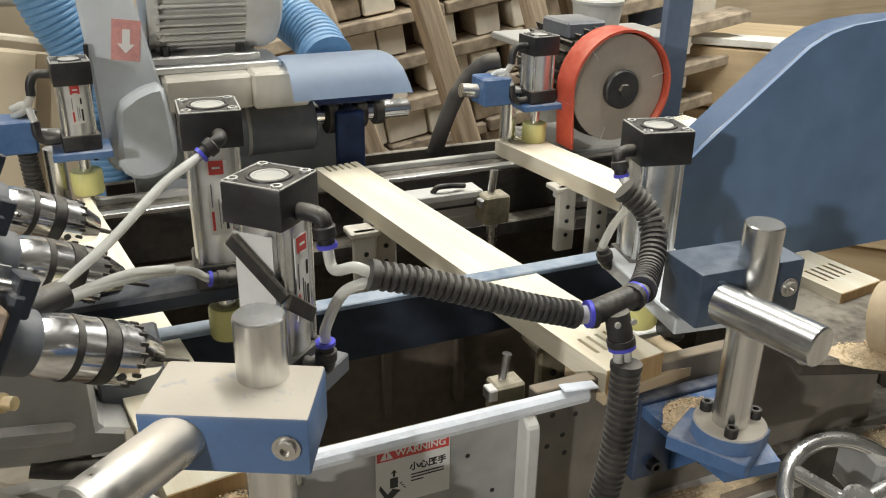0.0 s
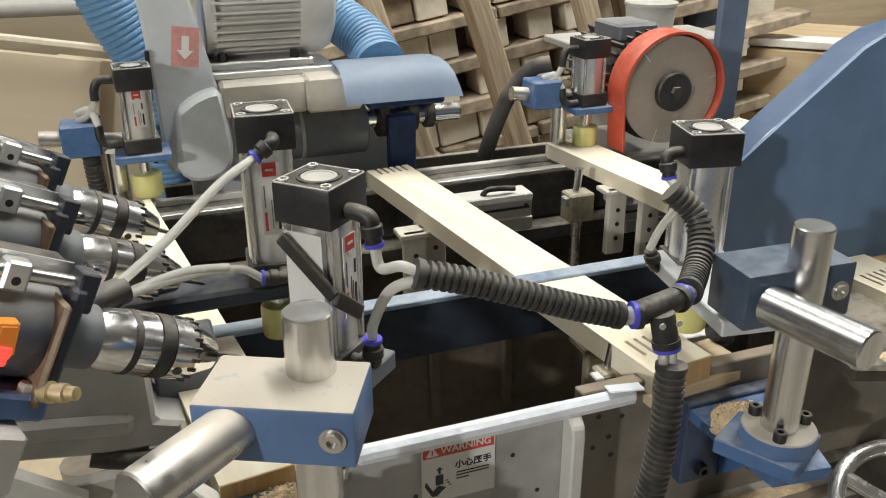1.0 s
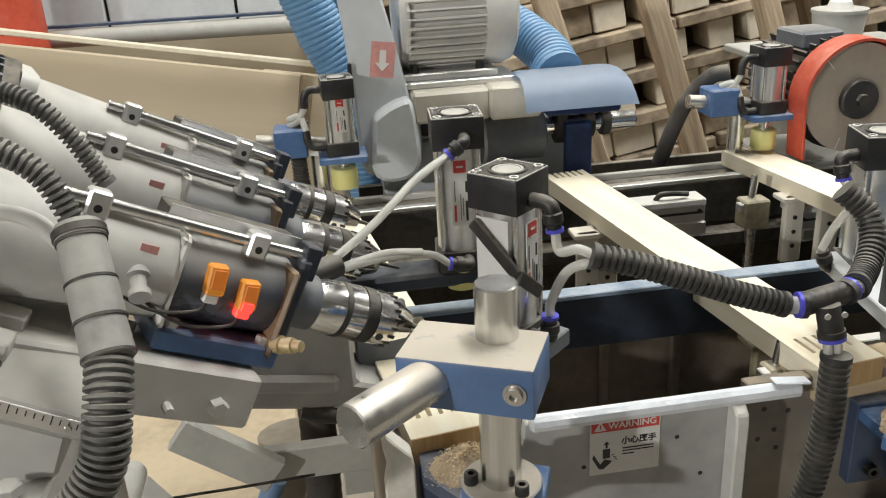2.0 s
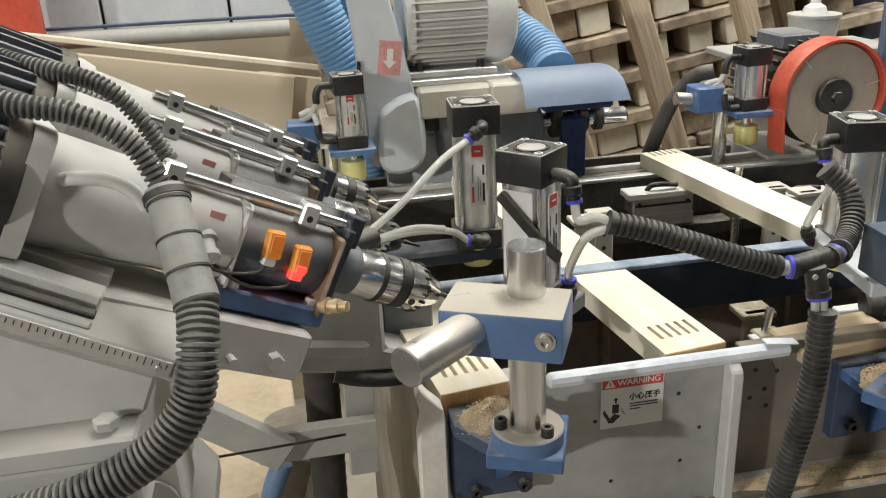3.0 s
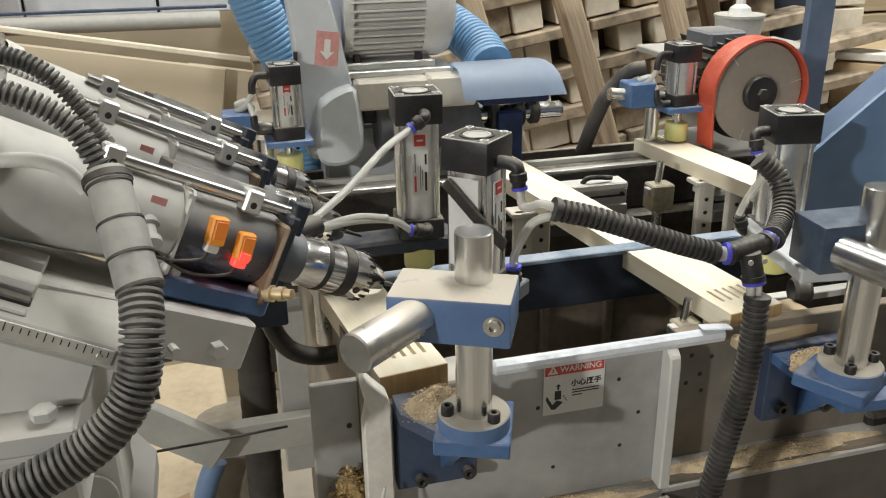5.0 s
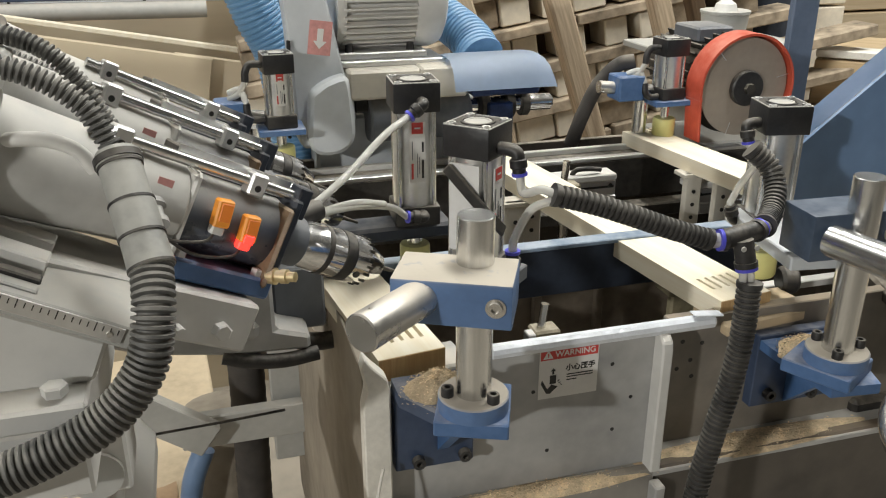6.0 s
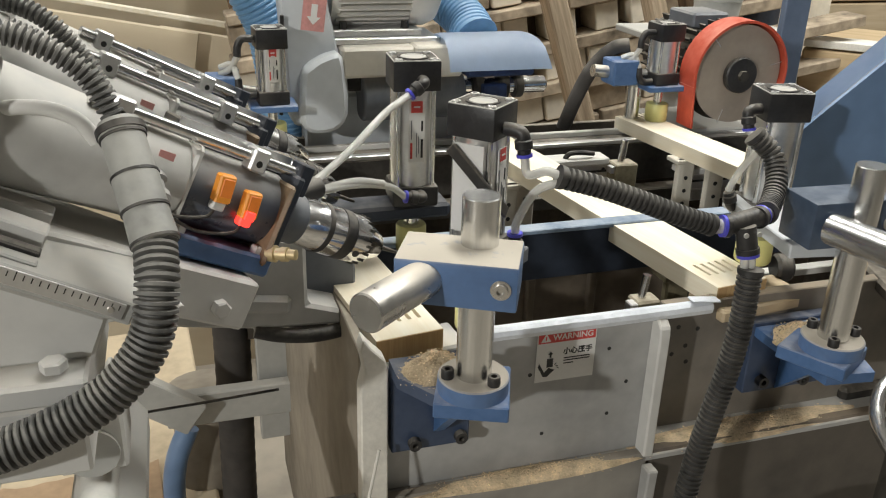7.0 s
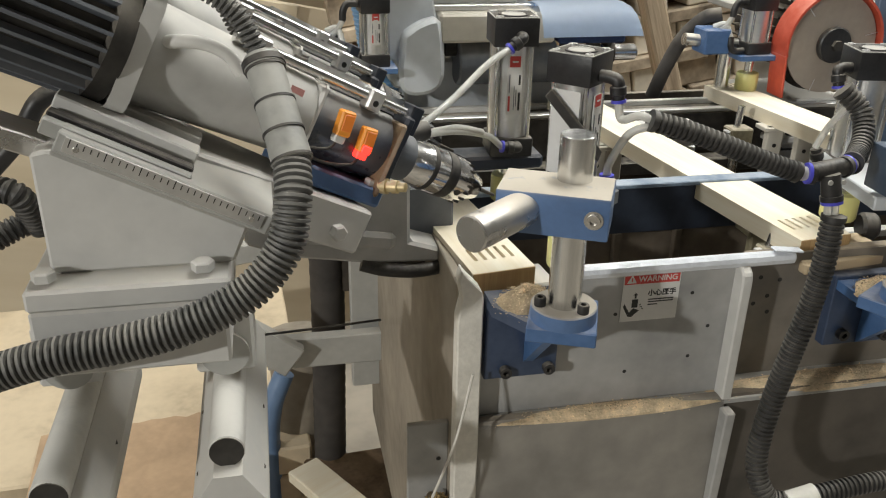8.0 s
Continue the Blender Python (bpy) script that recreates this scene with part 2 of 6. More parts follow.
CHIPS = material("coarse_wood_chips", (0.5, 0.36, 0.17), 0.95, 0.0, 120, 0.5, 1.0, island=0.5)
CONCRETE = material("dusty_concrete", (0.36, 0.33, 0.285), 0.9, 0.0, 3, 0.25, 0.2, dust=0.5)
PLASTER = material("hall_wall_paint", (0.30, 0.295, 0.28), 0.85, 0.0, 1.5, 0.1, 0.05)
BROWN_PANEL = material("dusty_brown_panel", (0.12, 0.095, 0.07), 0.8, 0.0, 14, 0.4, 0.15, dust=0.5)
# paler than the beam's web: the lit edge is put into the colour
BLUE_LIP_LIT = material("lit_lip_paint", (0.24, 0.32, 0.43), 0.42, 0.0, 30, 0.3, 0.1, dust=0.3)
TAN = material("dusty_tan_panel", (0.31, 0.27, 0.215), 0.8, 0.0, 7, 0.3, 0.1, dust=0.3)
DARKCLOTH = material("dark_duct", (0.05, 0.045, 0.042), 0.8, 0.0, 8, 0.3, 0.1, dust=0.4)
BLUEHOSE = material("blue_dust_hose", (0.15, 0.33, 0.56), 0.45, 0.0, 20, 0.15, 0.05, dust=0.3)


# ---- mesh helpers ----
def mesh_of(bm, name, mat, smooth=True, angle=35):
    me = bpy.data.meshes.new(name)
    bm.normal_update()
    lim = math.cos(radians(angle))
    for e in bm.edges:
        e.smooth = smooth and len(e.link_faces) == 2 and e.link_faces[0].normal.dot(e.link_faces[1].normal) > lim
    for fc in bm.faces:
        fc.smooth = smooth
    bm.to_mesh(me)
    bm.free()
    me.materials.append(mat)
    return me


def thing(name, m, label, category, group="", kind=""):
    ob = new(name)
    ob.empty_display_size = 0.02
    ob.matrix_basis = m
    return tagged(ob, label, category, group, kind)


def part(name, bm, mat, parent, label="", smooth=True):
    ob = new(name, mesh_of(bm, name, mat, smooth))
    ob.parent = parent
    return tagged(ob, label)


def solid(name, bm, mat, m, label, category, group="", kind="", smooth=True):
    """A thing of one mesh."""
    ob = new(name, mesh_of(bm, name, mat, smooth))
    ob.matrix_basis = m
    return tagged(ob, label, category, group, kind)


def box(c, s, bev=0.0, m=None, bm=None, seg=1):
    """A box round c of size s, edges bevelled, turned by m."""
    out = bm or bmesh.new()
    tmp = bmesh.new()
    bmesh.ops.create_cube(tmp, size=1)
    bmesh.ops.scale(tmp, vec=s, verts=tmp.verts)
    if bev:
        bmesh.ops.bevel(tmp, geom=tmp.edges[:], offset=bev, segments=seg, affect="EDGES", profile=0.5)
    bmesh.ops.transform(tmp, matrix=Matrix.Translation(c) @ (m.to_4x4() if m else Matrix()), verts=tmp.verts)
    return join(out, tmp)


def join(out, tmp):
    vs = {}
    for v in tmp.verts:
        vs[v] = out.verts.new(v.co)
    for fc in tmp.faces:
        try:
            out.faces.new([vs[v] for v in fc.verts])
        except ValueError:
            pass
    tmp.free()
    return out


def rod(p0, p1, r, r2=None, seg=28, bm=None, bev=0.0):
    """A round bar from p0 to p1, with its rims broken by bev."""
    out = bm or bmesh.new()
    p0, p1 = Vector(p0), Vector(p1)
    r2 = r if r2 is None else r2
    ln = (p1 - p0).length
    prof = [(0, r), (ln, r2)] if not bev else [(0, r - bev), (bev, r), (ln - bev, r2), (ln, r2 - bev)]
    return lathe(prof, p0, (p1 - p0).normalized(), seg, out)


def lathe(prof, p0, axis, seg=28, bm=None, caps=True):
    """Turns a profile of (distance along the axis, radius) round the axis from p0."""
    out = bm or bmesh.new()
    q = Vector(axis).to_track_quat("Z", "Y")
    rings = []
    for d, r in prof:
        rings.append([out.verts.new(Vector(p0) + q @ Vector((r * math.cos(a), r * math.sin(a), d))) for a in (2 * math.pi * k / seg for k in range(seg))])
    for a, b in zip(rings, rings[1:]):
        for k in range(seg):
            out.faces.new((a[k], a[(k + 1) % seg], b[(k + 1) % seg], b[k]))
    if caps:
        out.faces.new(rings[0][::-1])
        out.faces.new(rings[-1])
    return out


def prism(poly, h, m, bm=None, bev=0.0):
    """A flat outline (x, y) pulled up by h, placed by m."""
    out = bm or bmesh.new()
    tmp = bmesh.new()
    lo = [tmp.verts.new((x, y, 0)) for x, y in poly]
    hi = [tmp.verts.new((x, y, h)) for x, y in poly]
    tmp.faces.new(lo[::-1])
    tmp.faces.new(hi)
    n = len(poly)
    for k in range(n):
        tmp.faces.new((lo[k], lo[(k + 1) % n], hi[(k + 1) % n], hi[k]))
    bmesh.ops.recalc_face_normals(tmp, faces=tmp.faces)
    if bev:
        bmesh.ops.bevel(tmp, geom=tmp.edges[:], offset=bev, segments=1, affect="EDGES", profile=0.5)
    bmesh.ops.transform(tmp, matrix=m, verts=tmp.verts)
    return join(out, tmp)


def spline(pts, n=12):
    """A smooth line through the points."""
    p = [Vector(q) for q in pts]
    p = [2 * p[0] - p[1]] + p + [2 * p[-1] - p[-2]]
    out = []
    for k in range(1, len(p) - 2):
        for j in range(n):
            t = j / n
            a, b, c, d = p[k - 1 : k + 3]
            out.append(0.5 * (2 * b + (c - a) * t + (2 * a - 5 * b + 4 * c - d) * t * t + (3 * b - a - 3 * c + d) * t ** 3))
    out.append(p[-2])
    return out


def sweep(pts, r, seg=14, bm=None, ribs=0.0, depth=0.0, n=12):
    """A tube along a smooth line. ribs: their spacing, for a corrugated hose; depth: how far they stand out."""
    out = bm or bmesh.new()
    line = spline(pts, n)
    if ribs:
        dist = [0.0]
        for a, b in zip(line, line[1:]):
            dist.append(dist[-1] + (b - a).length)
        count = max(4, int(dist[-1] / ribs))
        new_line, radii = [], []
        arr = np.array([list(v) for v in line])
        for k in range(count):
            for u, rr in ((0.0, r - depth), (0.22, r - depth), (0.38, r), (0.78, r)):
                s = (k + u) / count * dist[-1]
                new_line.append(Vector([np.interp(s, dist, arr[:, i]) for i in range(3)]))
                radii.append(rr)
        line = new_line
    else:
        radii = [r] * len(line)
    rings, side = [], None
    for k, p in enumerate(line):
        tan = (line[min(k + 1, len(line) - 1)] - line[max(k - 1, 0)]).normalized()
        if side is None:
            side = tan.orthogonal().normalized()
        side = (side - tan * side.dot(tan)).normalized()
        up = tan.cross(side)
        rings.append([out.verts.new(p + radii[k] * (math.cos(a) * side + math.sin(a) * up)) for a in (2 * math.pi * j / seg for j in range(seg))])
    for a, b in zip(rings, rings[1:]):
        for k in range(seg):
            out.faces.new((a[k], a[(k + 1) % seg], b[(k + 1) % seg], b[k]))
    out.faces.new(rings[0][::-1])
    out.faces.new(rings[-1])
    return out


def heap(name, cx, cy, z, rx, ry, h, mat, label, seed=1, rot=0.0, flakes=900, size=0.0013, parent=None):
    """A loose heap with an uneven surface and outline."""
    rnd = random.Random(seed)
    bm = bmesh.new()
    n, rings = 72, 26
    rows = []
    for i in range(rings + 1):
        row = []
        for k in range(n):
            a = 2 * math.pi * k / n
            wob = 1 + 0.16 * noise.noise((math.cos(a) * 1.6 + seed, math.sin(a) * 1.6, 3.1))
            u = i / rings
            hh = h * (math.cos(u * math.pi / 2) ** 1.2) * (1 + 0.25 * noise.noise((u * 4 * math.cos(a) + seed, u * 4 * math.sin(a), 1))) + (rnd.random() - 0.5) * h * 0.16 * (1 - u * 0.6)
            row.append(bm.verts.new((rx * u * wob * math.cos(a), ry * u * wob * math.sin(a), max(hh, 0) if i < rings else -0.002)))
        rows.append(row)
    for a, b in zip(rows[1:], rows[2:]):
        for k in range(n):
            bm.faces.new((a[k], b[k], b[(k + 1) % n], a[(k + 1) % n]))
    top = bm.verts.new((0, 0, h))
    for k in range(n):
        bm.faces.new((top, rows[1][k], rows[1][(k + 1) % n]))
    for v in rows[0]:
        bm.verts.remove(v)
    bmesh.ops.recalc_face_normals(bm, faces=bm.faces)
    bm.verts.ensure_lookup_table()
    spots = [v.co.copy() for v in bm.verts]
    for _ in range(flakes):
        c = rnd.choice(spots) + Vector((rnd.uniform(-1, 1), rnd.uniform(-1, 1), 0)) * 0.004
        r = size * rnd.uniform(0.5, 1.3)
        vs = [bm.verts.new(c + Vector((rnd.uniform(-r, r), rnd.uniform(-r, r), rnd.uniform(-0.3, 0.8) * r))) for _ in range(4)]
        for a, b, e in ((0, 1, 2), (0, 3, 1), (1, 3, 2), (0, 2, 3)):
            bm.faces.new((vs[a], vs[b], vs[e]))
    if parent:
        return part(name, bm, mat, parent, label)
    return solid(name, bm, mat, pose(cx, cy, z, 0, 0, rot), label, "sawdust", kind="stuff")


# ---- the hall ----
def room_box(name, c, s, mat, label, category):
    return solid(name, box(c, s), mat, Matrix(), label, category, kind="structure", smooth=False)


room_box("floor", (0.4, 1.0, -0.05), (9.0, 9.0, 0.1), CONCRETE, "dusty concrete workshop floor strewn with sawdust", "floor")
room_box("ceiling", (0.4, 1.0, 3.75), (9.0, 9.0, 0.1), PLASTER, "pale workshop ceiling", "ceiling")
room_box("wall_north", (0.4, 5.45, 1.85), (9.0, 0.1, 3.7), PLASTER, "pale painted back wall of the hall", "wall")
room_box("wall_south", (0.4, -3.45, 1.85), (9.0, 0.1, 3.7), PLASTER, "pale painted wall of the hall", "wall")
room_box("wall_west", (-4.05, 1.0, 1.85), (0.1, 8.8, 3.7), PLASTER, "pale painted side wall of the hall", "wall")
room_box("wall_east", (4.85, 1.0, 1.85), (0.1, 8.8, 3.7), PLASTER, "pale painted side wall of the hall", "wall")


# ---- background stacks ----
def plank_stack(name, cx, cy, z0, w, d, rows, h, mat, label, rz=0.0, seed=3):
    """A pile of sheets or planks, each one a little out of line."""
    rnd = random.Random(seed)
    ob = thing(name, pose(cx, cy, z0, 0, 0, rz), label, "timber stack")
    for k in range(rows):
        part("plank", box((rnd.uniform(-0.02, 0.02), rnd.uniform(-0.02, 0.02), (k + 0.5) * h), (w * rnd.uniform(0.97, 1.0), d, h * 0.94), 0.004), mat, ob)
    return ob


def leaning_sheet(name, c, s, tilt, rz, mat, label):
    return solid(name, box((0, 0, s[2] / 2), s, 0.003), mat, pose(*c, tilt, 0, rz), label, "sheet", smooth=False)


def pallet_stack():
    """Old pallets piled on a slope, seen from their ends: deck boards, pale blocks and dark gaps between them."""
    rise = Matrix.Rotation(radians(-9.3), 3, "Y")
    ob = thing("pallet_stack", pose(0.30, 1.50, 0.0), "tipped pile of weathered pallets with pale blocks", "pallet stack")
    rnd = random.Random(12)

    def p(nm, c, sz, mat, label=""):
        return part(nm, box(rise @ Vector(c), sz, 0.003, rise @ Matrix.Rotation(rnd.uniform(-0.02, 0.02), 3, "Y")), mat, ob, label)

    pitch = 0.098
    for k in range(1, 13):
        v = k * pitch - 0.107
        u = -0.16 - rnd.random() * 0.12
        while u < 1.05:
            w = rnd.uniform(0.22, 0.42)
            p("deck_board", (u + w / 2, rnd.uniform(-0.012, 0.0), v + 0.014), (w - 0.006, 0.09, rnd.uniform(0.024, 0.031)), PALLET)
            u += w
        u = -0.14 - rnd.random() * 0.1
        while u < 1.05:
            w = rnd.uniform(0.06, 0.115)
            p("block", (u + w / 2, rnd.uniform(0.0, 0.02), v + 0.0635), (w, 0.09, pitch - 0.033), CARD if rnd.random() < 0.72 else PALLET)
            u += w + (rnd.uniform(0.03, 0.055) if rnd.random() < 0.72 else 0.004)
    # one dark sheet behind all rows stands in for shade in the gaps
    p("inner_deck", (0.45, 0.09, 0.56), (1.3, 0.03, 1.16), PALLET_Z, "dark sheet for the shade behind the gaps")
    for u in (-0.05, 0.35, 0.75):
        part("prop", box((u, 0.02, 0.08 + u * 0.16), (0.08, 0.10, 0.16 + u * 0.32), 0.003), PALLET_Z, ob)
    return ob


def leaning_timber(x0, w, mat):
    """A weathered timber whose foot stands at x0, leaning back to the side."""
    ob = solid("leaning_timber", box((0, 0, 0.68), (w, 0.045, 1.36), 0.005), mat, pose(x0, 1.2, 0.0, -1, -19, 0), "weathered brown timber leaning before the pallets", "timber", "leaning timbers")
    return ob


# ---- the near frame of the machine ----
def near_frame():
    ob = thing("machine_front_frame", pose(0.1, 0.1, 0), "grey painted steel front frame with worn edges and sawdust", "machine frame")
    m = ob.matrix_basis.inverted()

    def p(name, bm, mat, label="", parent=None):
        bmesh.ops.transform(bm, matrix=m, verts=bm.verts)
        return part(name, bm, mat, parent or ob, label, smooth=False)

    p("front_plate", prism([(-0.055, 0.7685), (0.185, 0.7685), (0.185, 0.9025), (0.033, 0.9025), (0.031, 0.886), (-0.055, 0.886)], 0.012, Matrix(((1, 0, 0, 0), (0, 0, 1, 0.106), (0, 1, 0, 0), (0, 0, 0, 1))), bev=0.001), GREY_DIRTY)
    # two plates below the ledge, the right one much darker
    p("lower_plate", box((0.0615, 0.098, 0.56), (0.253, 0.012, 0.42), 0.002), GREY_LOWER)
    p("lower_plate", box((0.3285, 0.100, 0.56), (0.273, 0.012, 0.42), 0.002), DARK_LOWER, "right lower plate, much darker than the left one")
    p("ledge", box((0.20, 0.112, 0.765), (0.53, 0.040, 0.006), 0.001), GREY_DIRTY)
    p("side_plate", box((0.39, 0.135, 0.83), (0.36, 0.012, 0.13), 0.001), GRIMY_GREY, "grimy plate with bolt holes")
    p("gusset", prism([(0.0, 0.0), (0.008, 0.0), (0.0145, -0.006), (0.016, -0.014), (0.016, -0.134), (0.0, -0.134)], 0.010, Matrix(((0, 0, 1, 0.182), (-1, 0, 0, 0.106), (0, 1, 0, 0.902), (0, 0, 0, 1))), bev=0.0015), GREY_LIGHT)
    p("lower_gusset", prism([(0.0, 0.0), (0.014, 0.0), (0.008, -0.16), (0.0, -0.16)], 0.010, Matrix(((0, 0, 1, 0.182), (-1, 0, 0, 0.0918), (0, 1, 0, 0.761), (0, 0, 0, 1))), bev=0.0015), GREY_DIRTY)
    p("end_flange", prism([(-0.0105, 0.004), (-0.008, 0.014), (-0.002, 0.006), (0.009, -0.006), (0.0105, -0.016), (0.0105, -0.32), (-0.0105, -0.32), (-0.0105, -0.03), (-0.007, -0.014)], 0.016, Matrix(((1, 0, 0, -0.0585), (0, 0, 1, 0.088), (0, 1, 0, 0.908), (0, 0, 0, 1))), bev=0.0012), WORN_WHITE, "chipped white edge of the frame")
    p("side_panel", box((-0.062, 0.42, 0.62), (0.008, 0.62, 0.56), 0.001), TAN, "dusty tan side panel")
    p("film_strip", rod((0.035, 0.1035, 0.9045), (0.236, 0.1035, 0.9045), 0.0065, seg=10, bev=0.002), FILM, "clear protective film strip on the top edge")
    p("film_flap", box((0.228, 0.1035, 0.9115), (0.028, 0.010, 0.002), 0.0008, Matrix.Rotation(0.12, 3, "Y")), FILM)
    for x, z in ((0.075, 0.86), (0.145, 0.875), (0.15, 0.81), (0.09, 0.80), (0.165, 0.84)):
        p("hole", rod((x, 0.1058, z), (x, 0.107, z), 0.0018, seg=10), INK, parent=None)
    for x, z in ((0.225, 0.872), (0.245, 0.868), (0.235, 0.852), (0.222, 0.845), (0.238, 0.835)):
        p("hole", rod((x, 0.1288, z), (x, 0.130, z), 0.0022, seg=10), INK)
    return ob


near_frame()


def warning_label():
    """White safety sticker, red band with WARNING, a pictogram and four characters above small print."""
    ob = thing("warning_label", pose(0.079, 0.1055, 0.852, 90, 0, 0), "white warning sticker with a red band, stuck on the front plate", "sticker")
    w, h = 0.0525, 0.047
    part("sheet", box((w / 2, h / 2, 0.0001), (w, h, 0.0002)), PAPER, ob, smooth=False)
    part("red_band", box((w / 2, h - 0.0058, 0.0003), (w - 0.002, 0.0100, 0.0002)), REDLABEL, ob, smooth=False)
    tx = bpy.data.curves.new("warning_text", "FONT")
    tx.body, tx.size, tx.extrude, tx.offset = "WARNING", 0.0074, 0.0001, 0.0001
    t = new("warning_text", tx)
    t.parent, t.matrix_basis = ob, pose(0.0135, h - 0.0086, 0.0005)
    tx.materials.append(PAPER)
    t2 = bpy.data.curves.new("caution_text", "FONT")
    t2.body, t2.size, t2.extrude, t2.offset = "小心压手", 0.0066, 0.0001, 0.0002
    u = new("caution_text", t2)
    u.parent, u.matrix_basis = ob, pose(0.0235, h - 0.0225, 0.0003)
    t2.materials.append(INK)
    bm = prism([(0, 0), (0.009, 0), (0.0045, 0.0078)], 0.0002, pose(0.003, h - 0.0095, 0.0004))
    part("triangle", bm, PAPER, ob, smooth=False)
    part("triangle_bar", box((0.0075, h - 0.0062, 0.0007), (0.001, 0.0035, 0.0001)), REDLABEL, ob, smooth=False)
    for k, (y, ww) in enumerate(((0.0205, 0.0235), (0.0182, 0.0235), (0.0155, 0.009))):
        part("print_bar", box((0.0245 + ww / 2, y, 0.0003), (ww, 0.0009, 0.0002)), INK, ob, smooth=False)
    part("pictogram_block", box((0.0125, 0.0175, 0.0003), (0.0055, 0.008, 0.0002)), INK, ob, smooth=False)
    part("pictogram_arrow", prism([(0, 0), (0.0015, 0), (0.0015, 0.003), (0.003, 0.003), (0.0008, 0.0055), (-0.0015, 0.003), (0, 0.003)], 0.0002, pose(0.0118, 0.0225, 0.0003)), INK, ob, smooth=False)
    part("pictogram_wedge", prism([(0.003, 0.018), (0.008, 0.009), (0.0115, 0.013), (0.017, 0.0105), (0.0105, 0.0045), (0.007, 0.005), (0.002, 0.0145)], 0.0002, pose(0, 0, 0.0003)), INK, ob, smooth=False)
    for k in range(3):
        part("spark", box((0.0175 + 0.0012 * k, 0.016 - 0.002 * k, 0.0003), (0.0022, 0.0006, 0.0002), 0, Matrix.Rotation(0.6 - 0.6 * k, 3, "Z")), INK, ob, smooth=False)
    return ob


warning_label()


# ---- pneumatic cylinders ----
MOVERS = []


def cylinder(name, m, s, length, label, drop, stroke, bump_s=0.026, stickers=True, turn=0):
    """An air cylinder hanging down from the origin at its top: two black end caps, a bright barrel, four tie rods,
    and a piston rod with a yellow pad. drop: from the lower cap to the pad's foot when it is down."""
    ob = thing(name, m, label, "air cylinder", group="air cylinders")
    ch = s * 0.62
    r = s / 2
    cap = part("top_cap", box((0, 0, -ch / 2), (s, s, ch), s * 0.03, seg=2), CAPBLACK, ob, "black end cap")
    part("cap_ring", lathe([(0, s * 0.345), (0.0012, s * 0.335), (0.0012, s * 0.30), (0.0004, s * 0.29)], (0, 0, -0.0002), (0, 0, 1), 32), CAPBLACK, cap)
    part("cap_disc", lathe([(0, s * 0.275), (0.0010, s * 0.27), (0.0010, s * 0.225), (0.0005, s * 0.215)], (0, 0, 0), (0, 0, 1), 28), GREY, cap, "round plug of worn metal")
    for a in range(4):
        q = Matrix.Rotation(radians(90 * a), 3, "Z")
        part("cap_edge", box(q @ Vector((0, s * 0.482, 0.0002)), (s * 0.95, s * 0.028, 0.0008), 0.0002, q), GREY, cap, "rim worn to bare metal", smooth=False)
    for x in (-1, 1):
        for y in (-1, 1):
            c = (x * s * 0.37, y * s * 0.37, 0)
            part("cap_screw", lathe([(-0.001, s * 0.085), (0.0015, s * 0.085), (0.0015, s * 0.05), (-0.001, s * 0.05)], c, (0, 0, 1), 12), ALU, cap)
            part("tie_rod", rod((c[0], c[1], -ch * 0.9), (c[0], c[1], -length + ch * 0.5), s * 0.055, seg=10), STEEL, ob)
    part("barrel", rod((0, 0, -ch * 0.95), (0, 0, -length + ch * 0.7), s * 0.455, seg=40), ALU, ob, "bright aluminium barrel")
    low = part("bottom_cap", box((0, 0, -length + ch * 0.36), (s, s, ch * 0.72), s * 0.05, seg=2), BLACK, ob, "black end cap")
    part("nose", rod((0, 0, -length - s * 0.16), (0, 0, -length + 0.002), s * 0.3, seg=20), BLACK, ob)
    piston = part("piston_rod", rod((0, 0, -length - drop + 0.012), (0, 0, -length + 0.03), s * 0.17, seg=16), STEEL, ob)
    pad = part("pressure_pad", lathe([(0, bump_s * 0.47), (0.002, bump_s * 0.5), (0.024, bump_s * 0.5), (0.026, bump_s * 0.46)], (0, 0, -length - drop), (0, 0, 1), 24), YELLOW, piston, "translucent yellow rubber pad")
    q = Matrix.Rotation(radians(turn), 3, "Z")
    if stickers:
        part("maker_sticker", box(q @ Vector((0, -s * 0.46, -length * 0.47)), (s * 0.34, 0.0008, length * 0.42), 0, q), PAPER, ob, "white sticker with red and grey print", smooth=False)
        part("sticker_mark", box(q @ Vector((0.0, -s * 0.47, -length * 0.30)), (s * 0.24, 0.0008, s * 0.24), 0, q), REDLABEL, ob, smooth=False)
        for dx, z0, ln, w, mat in ((-0.11, 0.60, 0.11, 0.045, REDLABEL), (-0.11, 0.455, 0.13, 0.018, SLATE), (0.0, 0.56, 0.17, 0.014, SLATE), (0.045, 0.56, 0.12, 0.014, SLATE), (0.115, 0.585, 0.13, 0.045, INK), (0.115, 0.43, 0.07, 0.04, INK)):
            part("sticker_print", box(q @ Vector((s * dx, -s * 0.47, -length * z0)), (s * w, 0.0008, length * ln), 0, q), mat, ob, smooth=False)
        part("sticker_mark_bar", box(q @ Vector((0.0, -s * 0.482, -length * 0.30)), (s * 0.13, 0.0006, s * 0.035), 0, q), PAPER, ob, smooth=False)
        part("sticker_mark_bar", box(q @ Vector((0.0, -s * 0.482, -length * 0.345)), (s * 0.13, 0.0006, s * 0.035), 0, q), PAPER, ob, smooth=False)
    MOVERS.append((piston, stroke))
    return ob


